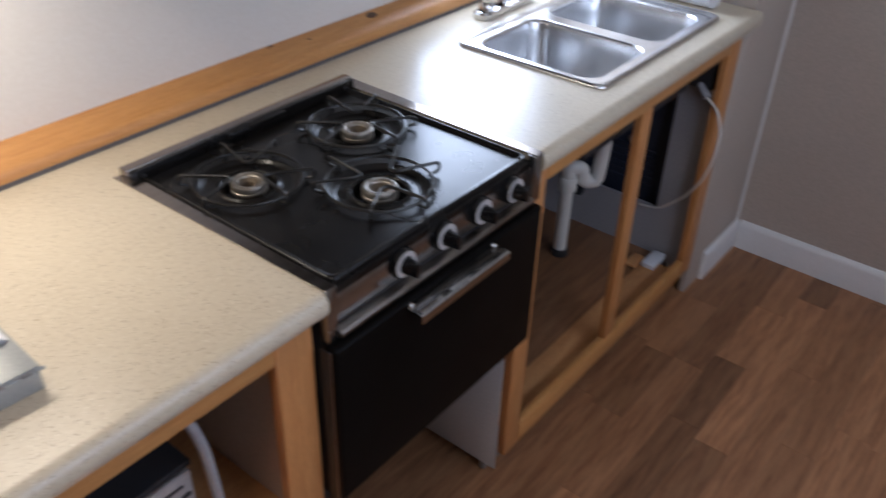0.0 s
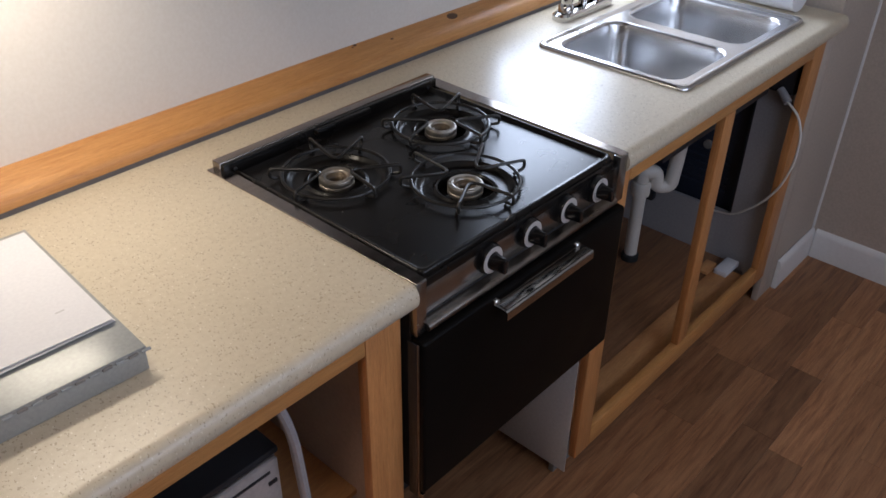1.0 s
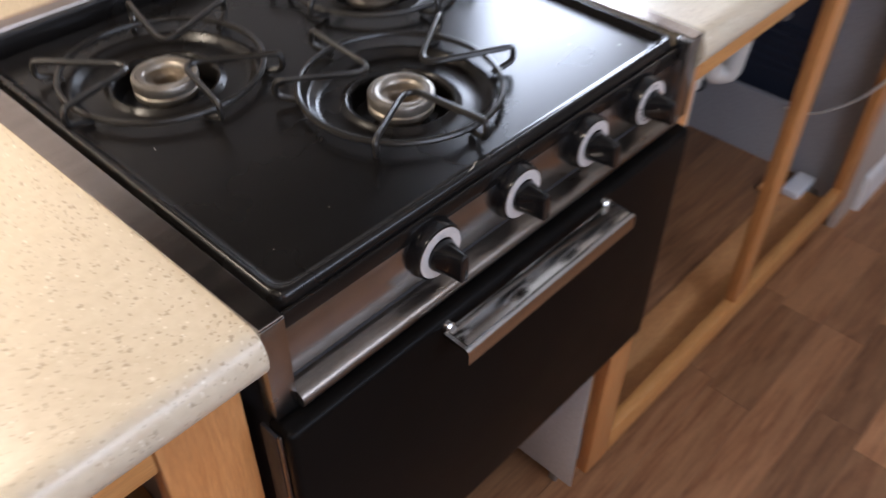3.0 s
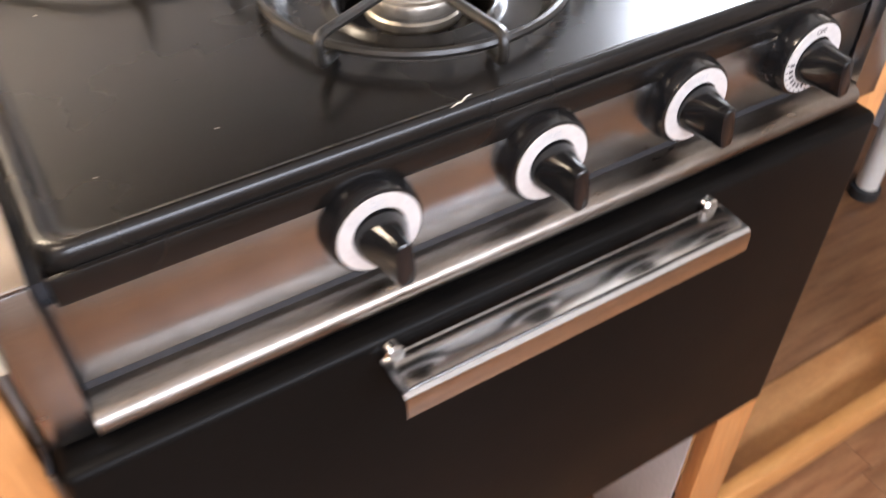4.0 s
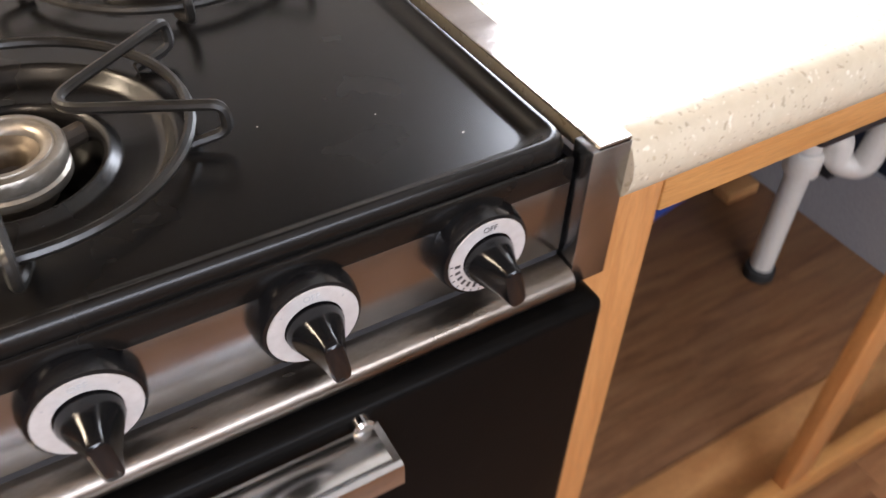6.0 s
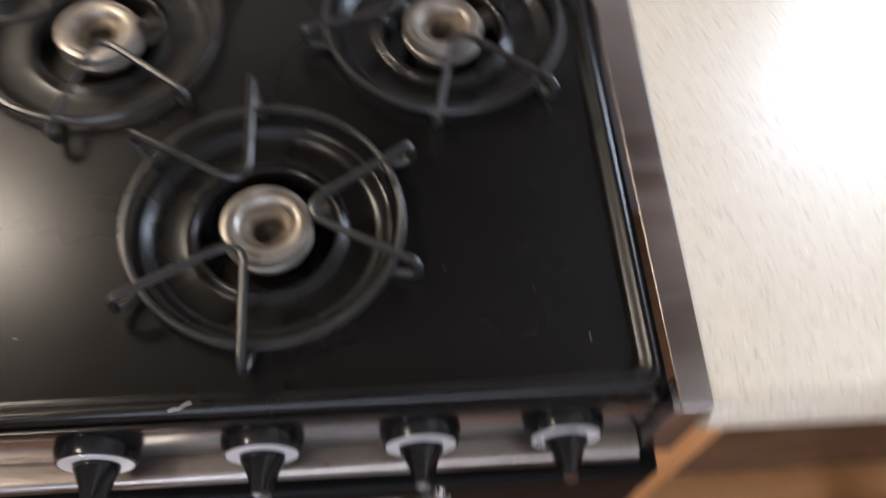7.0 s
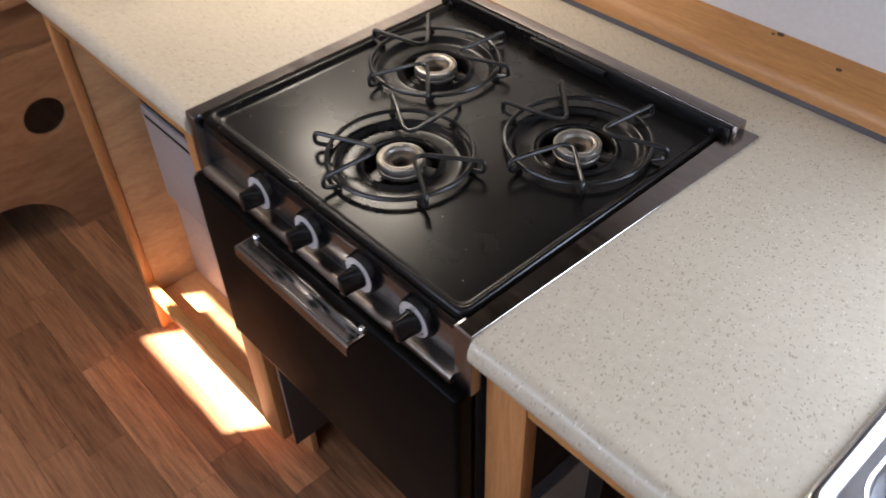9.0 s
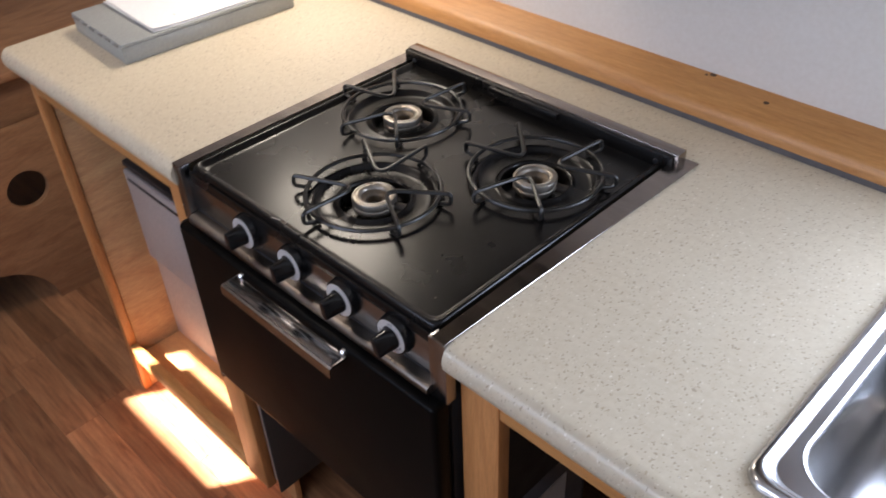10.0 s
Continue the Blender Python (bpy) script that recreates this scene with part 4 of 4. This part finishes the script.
board("inner_board", BX - 0.045, BX - 0.030, -0.75, 0.60, 0.500, 0.640, BENCHPLY, bench)
board("top", -1.95, BX + 0.03, -0.78, 0.60, 0.641, 0.660, BENCHPLY, bench, "plywood bench top")
board("end_panel", -1.95, BX - 0.046, -0.75, -0.735, 0.0, 0.640, BENCHPLY, bench)

# ---------------------------------------------------------------- wall cabinet over the range
wc = thing("wall_cabinet", "dark brown wooden wall cabinet above the range", "cabinet")
board("body", -0.72, 0.86, 0.330, BACK - 0.001, 1.445, ROOF - 0.001, CABWOOD, wc, "", 0.003)
for x0, x1 in ((-0.715, -0.195), (-0.190, 0.330), (0.335, 0.855)):
    dr = part("cabinet_door", box(x0, x1, 0.311, 0.3295, 1.455, ROOF - 0.02, 0.003), CABWOOD, wc)
    part("knob", lathe([(0.0, 0.022), (0.011, 0.020), (0.013, 0.014), (0.006, 0.008), (0.006, 0.0), (0.0, 0.0)], 20, m=Matrix.Translation((x1 - 0.04, 0.3108, 1.50)) @ Matrix.Rotation(radians(90), 4, "X")), CHROME, dr, "small metal knob")
# unseen hood, added to darken the cooktop's reflections and shade the wall
hood = thing("shade_hood", "unseen dark brown hood added under the wall cabinet to darken reflections", "range hood")
HX0, HX1 = 0.010, 0.640
part("canopy", extrude_profile([(BACK - 0.001, 1.325), (0.190, 1.325), (0.182, 1.335), (0.182, 1.365), (0.230, 1.4445), (BACK - 0.001, 1.4445)], HX0, HX1), HOOD, hood)
for x0, x1 in ((0.050, 0.310), (0.340, 0.600)):
    board("filter", x0, x1, 0.250, 0.560, 1.3195, 1.3245, DARK, hood, "dark grease filter", 0.001)
board("switch", 0.530, 0.560, 0.1775, 0.1815, 1.343, 1.357, PLASTIC, hood, "black rocker switch", 0.001)
ucl = thing("cabinet_lamp", "slim warm lamp fixed under the wall cabinet", "lamp")
board("housing", -0.49, -0.11, 0.400, 0.520, 1.420, 1.4448, TRIMWHITE, ucl, "", 0.003)
part("diffuser", box(-0.47, -0.13, 0.410, 0.510, 1.4145, 1.4195, 0.001), glow, ucl, "warm glowing diffuser")

# unseen ceiling fixture, added to house the aisle fill
cl = thing("fill_fixture", "unseen round ceiling fixture added to go with the fill light", "lamp")
part("base", lathe([(0.0, 0.0), (0.125, 0.0), (0.125, -0.014), (0.115, -0.018), (0.0, -0.018)], 40, m=Matrix.Translation((-0.60, -0.40, ROOF))), TRIMWHITE, cl)
part("diffuser", lathe([(0.110, -0.0185), (0.108, -0.026), (0.08, -0.034), (0.0, -0.037)], 40, m=Matrix.Translation((-0.60, -0.40, ROOF))), glow, cl)

# ---------------------------------------------------------------- floor planks
rnd = random.Random(7)
W = 0.088
rows = int((0.08 - AISLE) / W) + 1
meshes = {}
for r in range(rows):
    y1 = 0.08 - r * W
    y0 = max(y1 - W, AISLE)
    x = -1.60 - rnd.random() * 0.5
    while x < RIGHT:
        length = rnd.choice((0.30, 0.44, 0.60, 0.76))
        xa, xb = max(x, -1.95), min(x + length, RIGHT)
        if xb - xa > 0.02:
            key = (round(xb - xa, 3), round(y1 - y0, 3))
            if key not in meshes:
                bm = box(0.0002, key[0] - 0.0002, 0.0002, key[1] - 0.0002, -0.004, 0.0, 0.0005, 1)
                me = bpy.data.meshes.new("plank")
                bm.to_mesh(me)
                bm.free()
                me.materials.append(PLANK)
                meshes[key] = me
            p = new("plank", meshes[key])
            p.parent = floor_ob
            p.location = (xa, y0, GROUND)
        x += length
sub = link("underfloor", box(LEFT, RIGHT, 0.0805, BACK, GROUND - 0.0039, GROUND, 0), PLANK, floor_ob, "vinyl floor under the cabinets", 0)
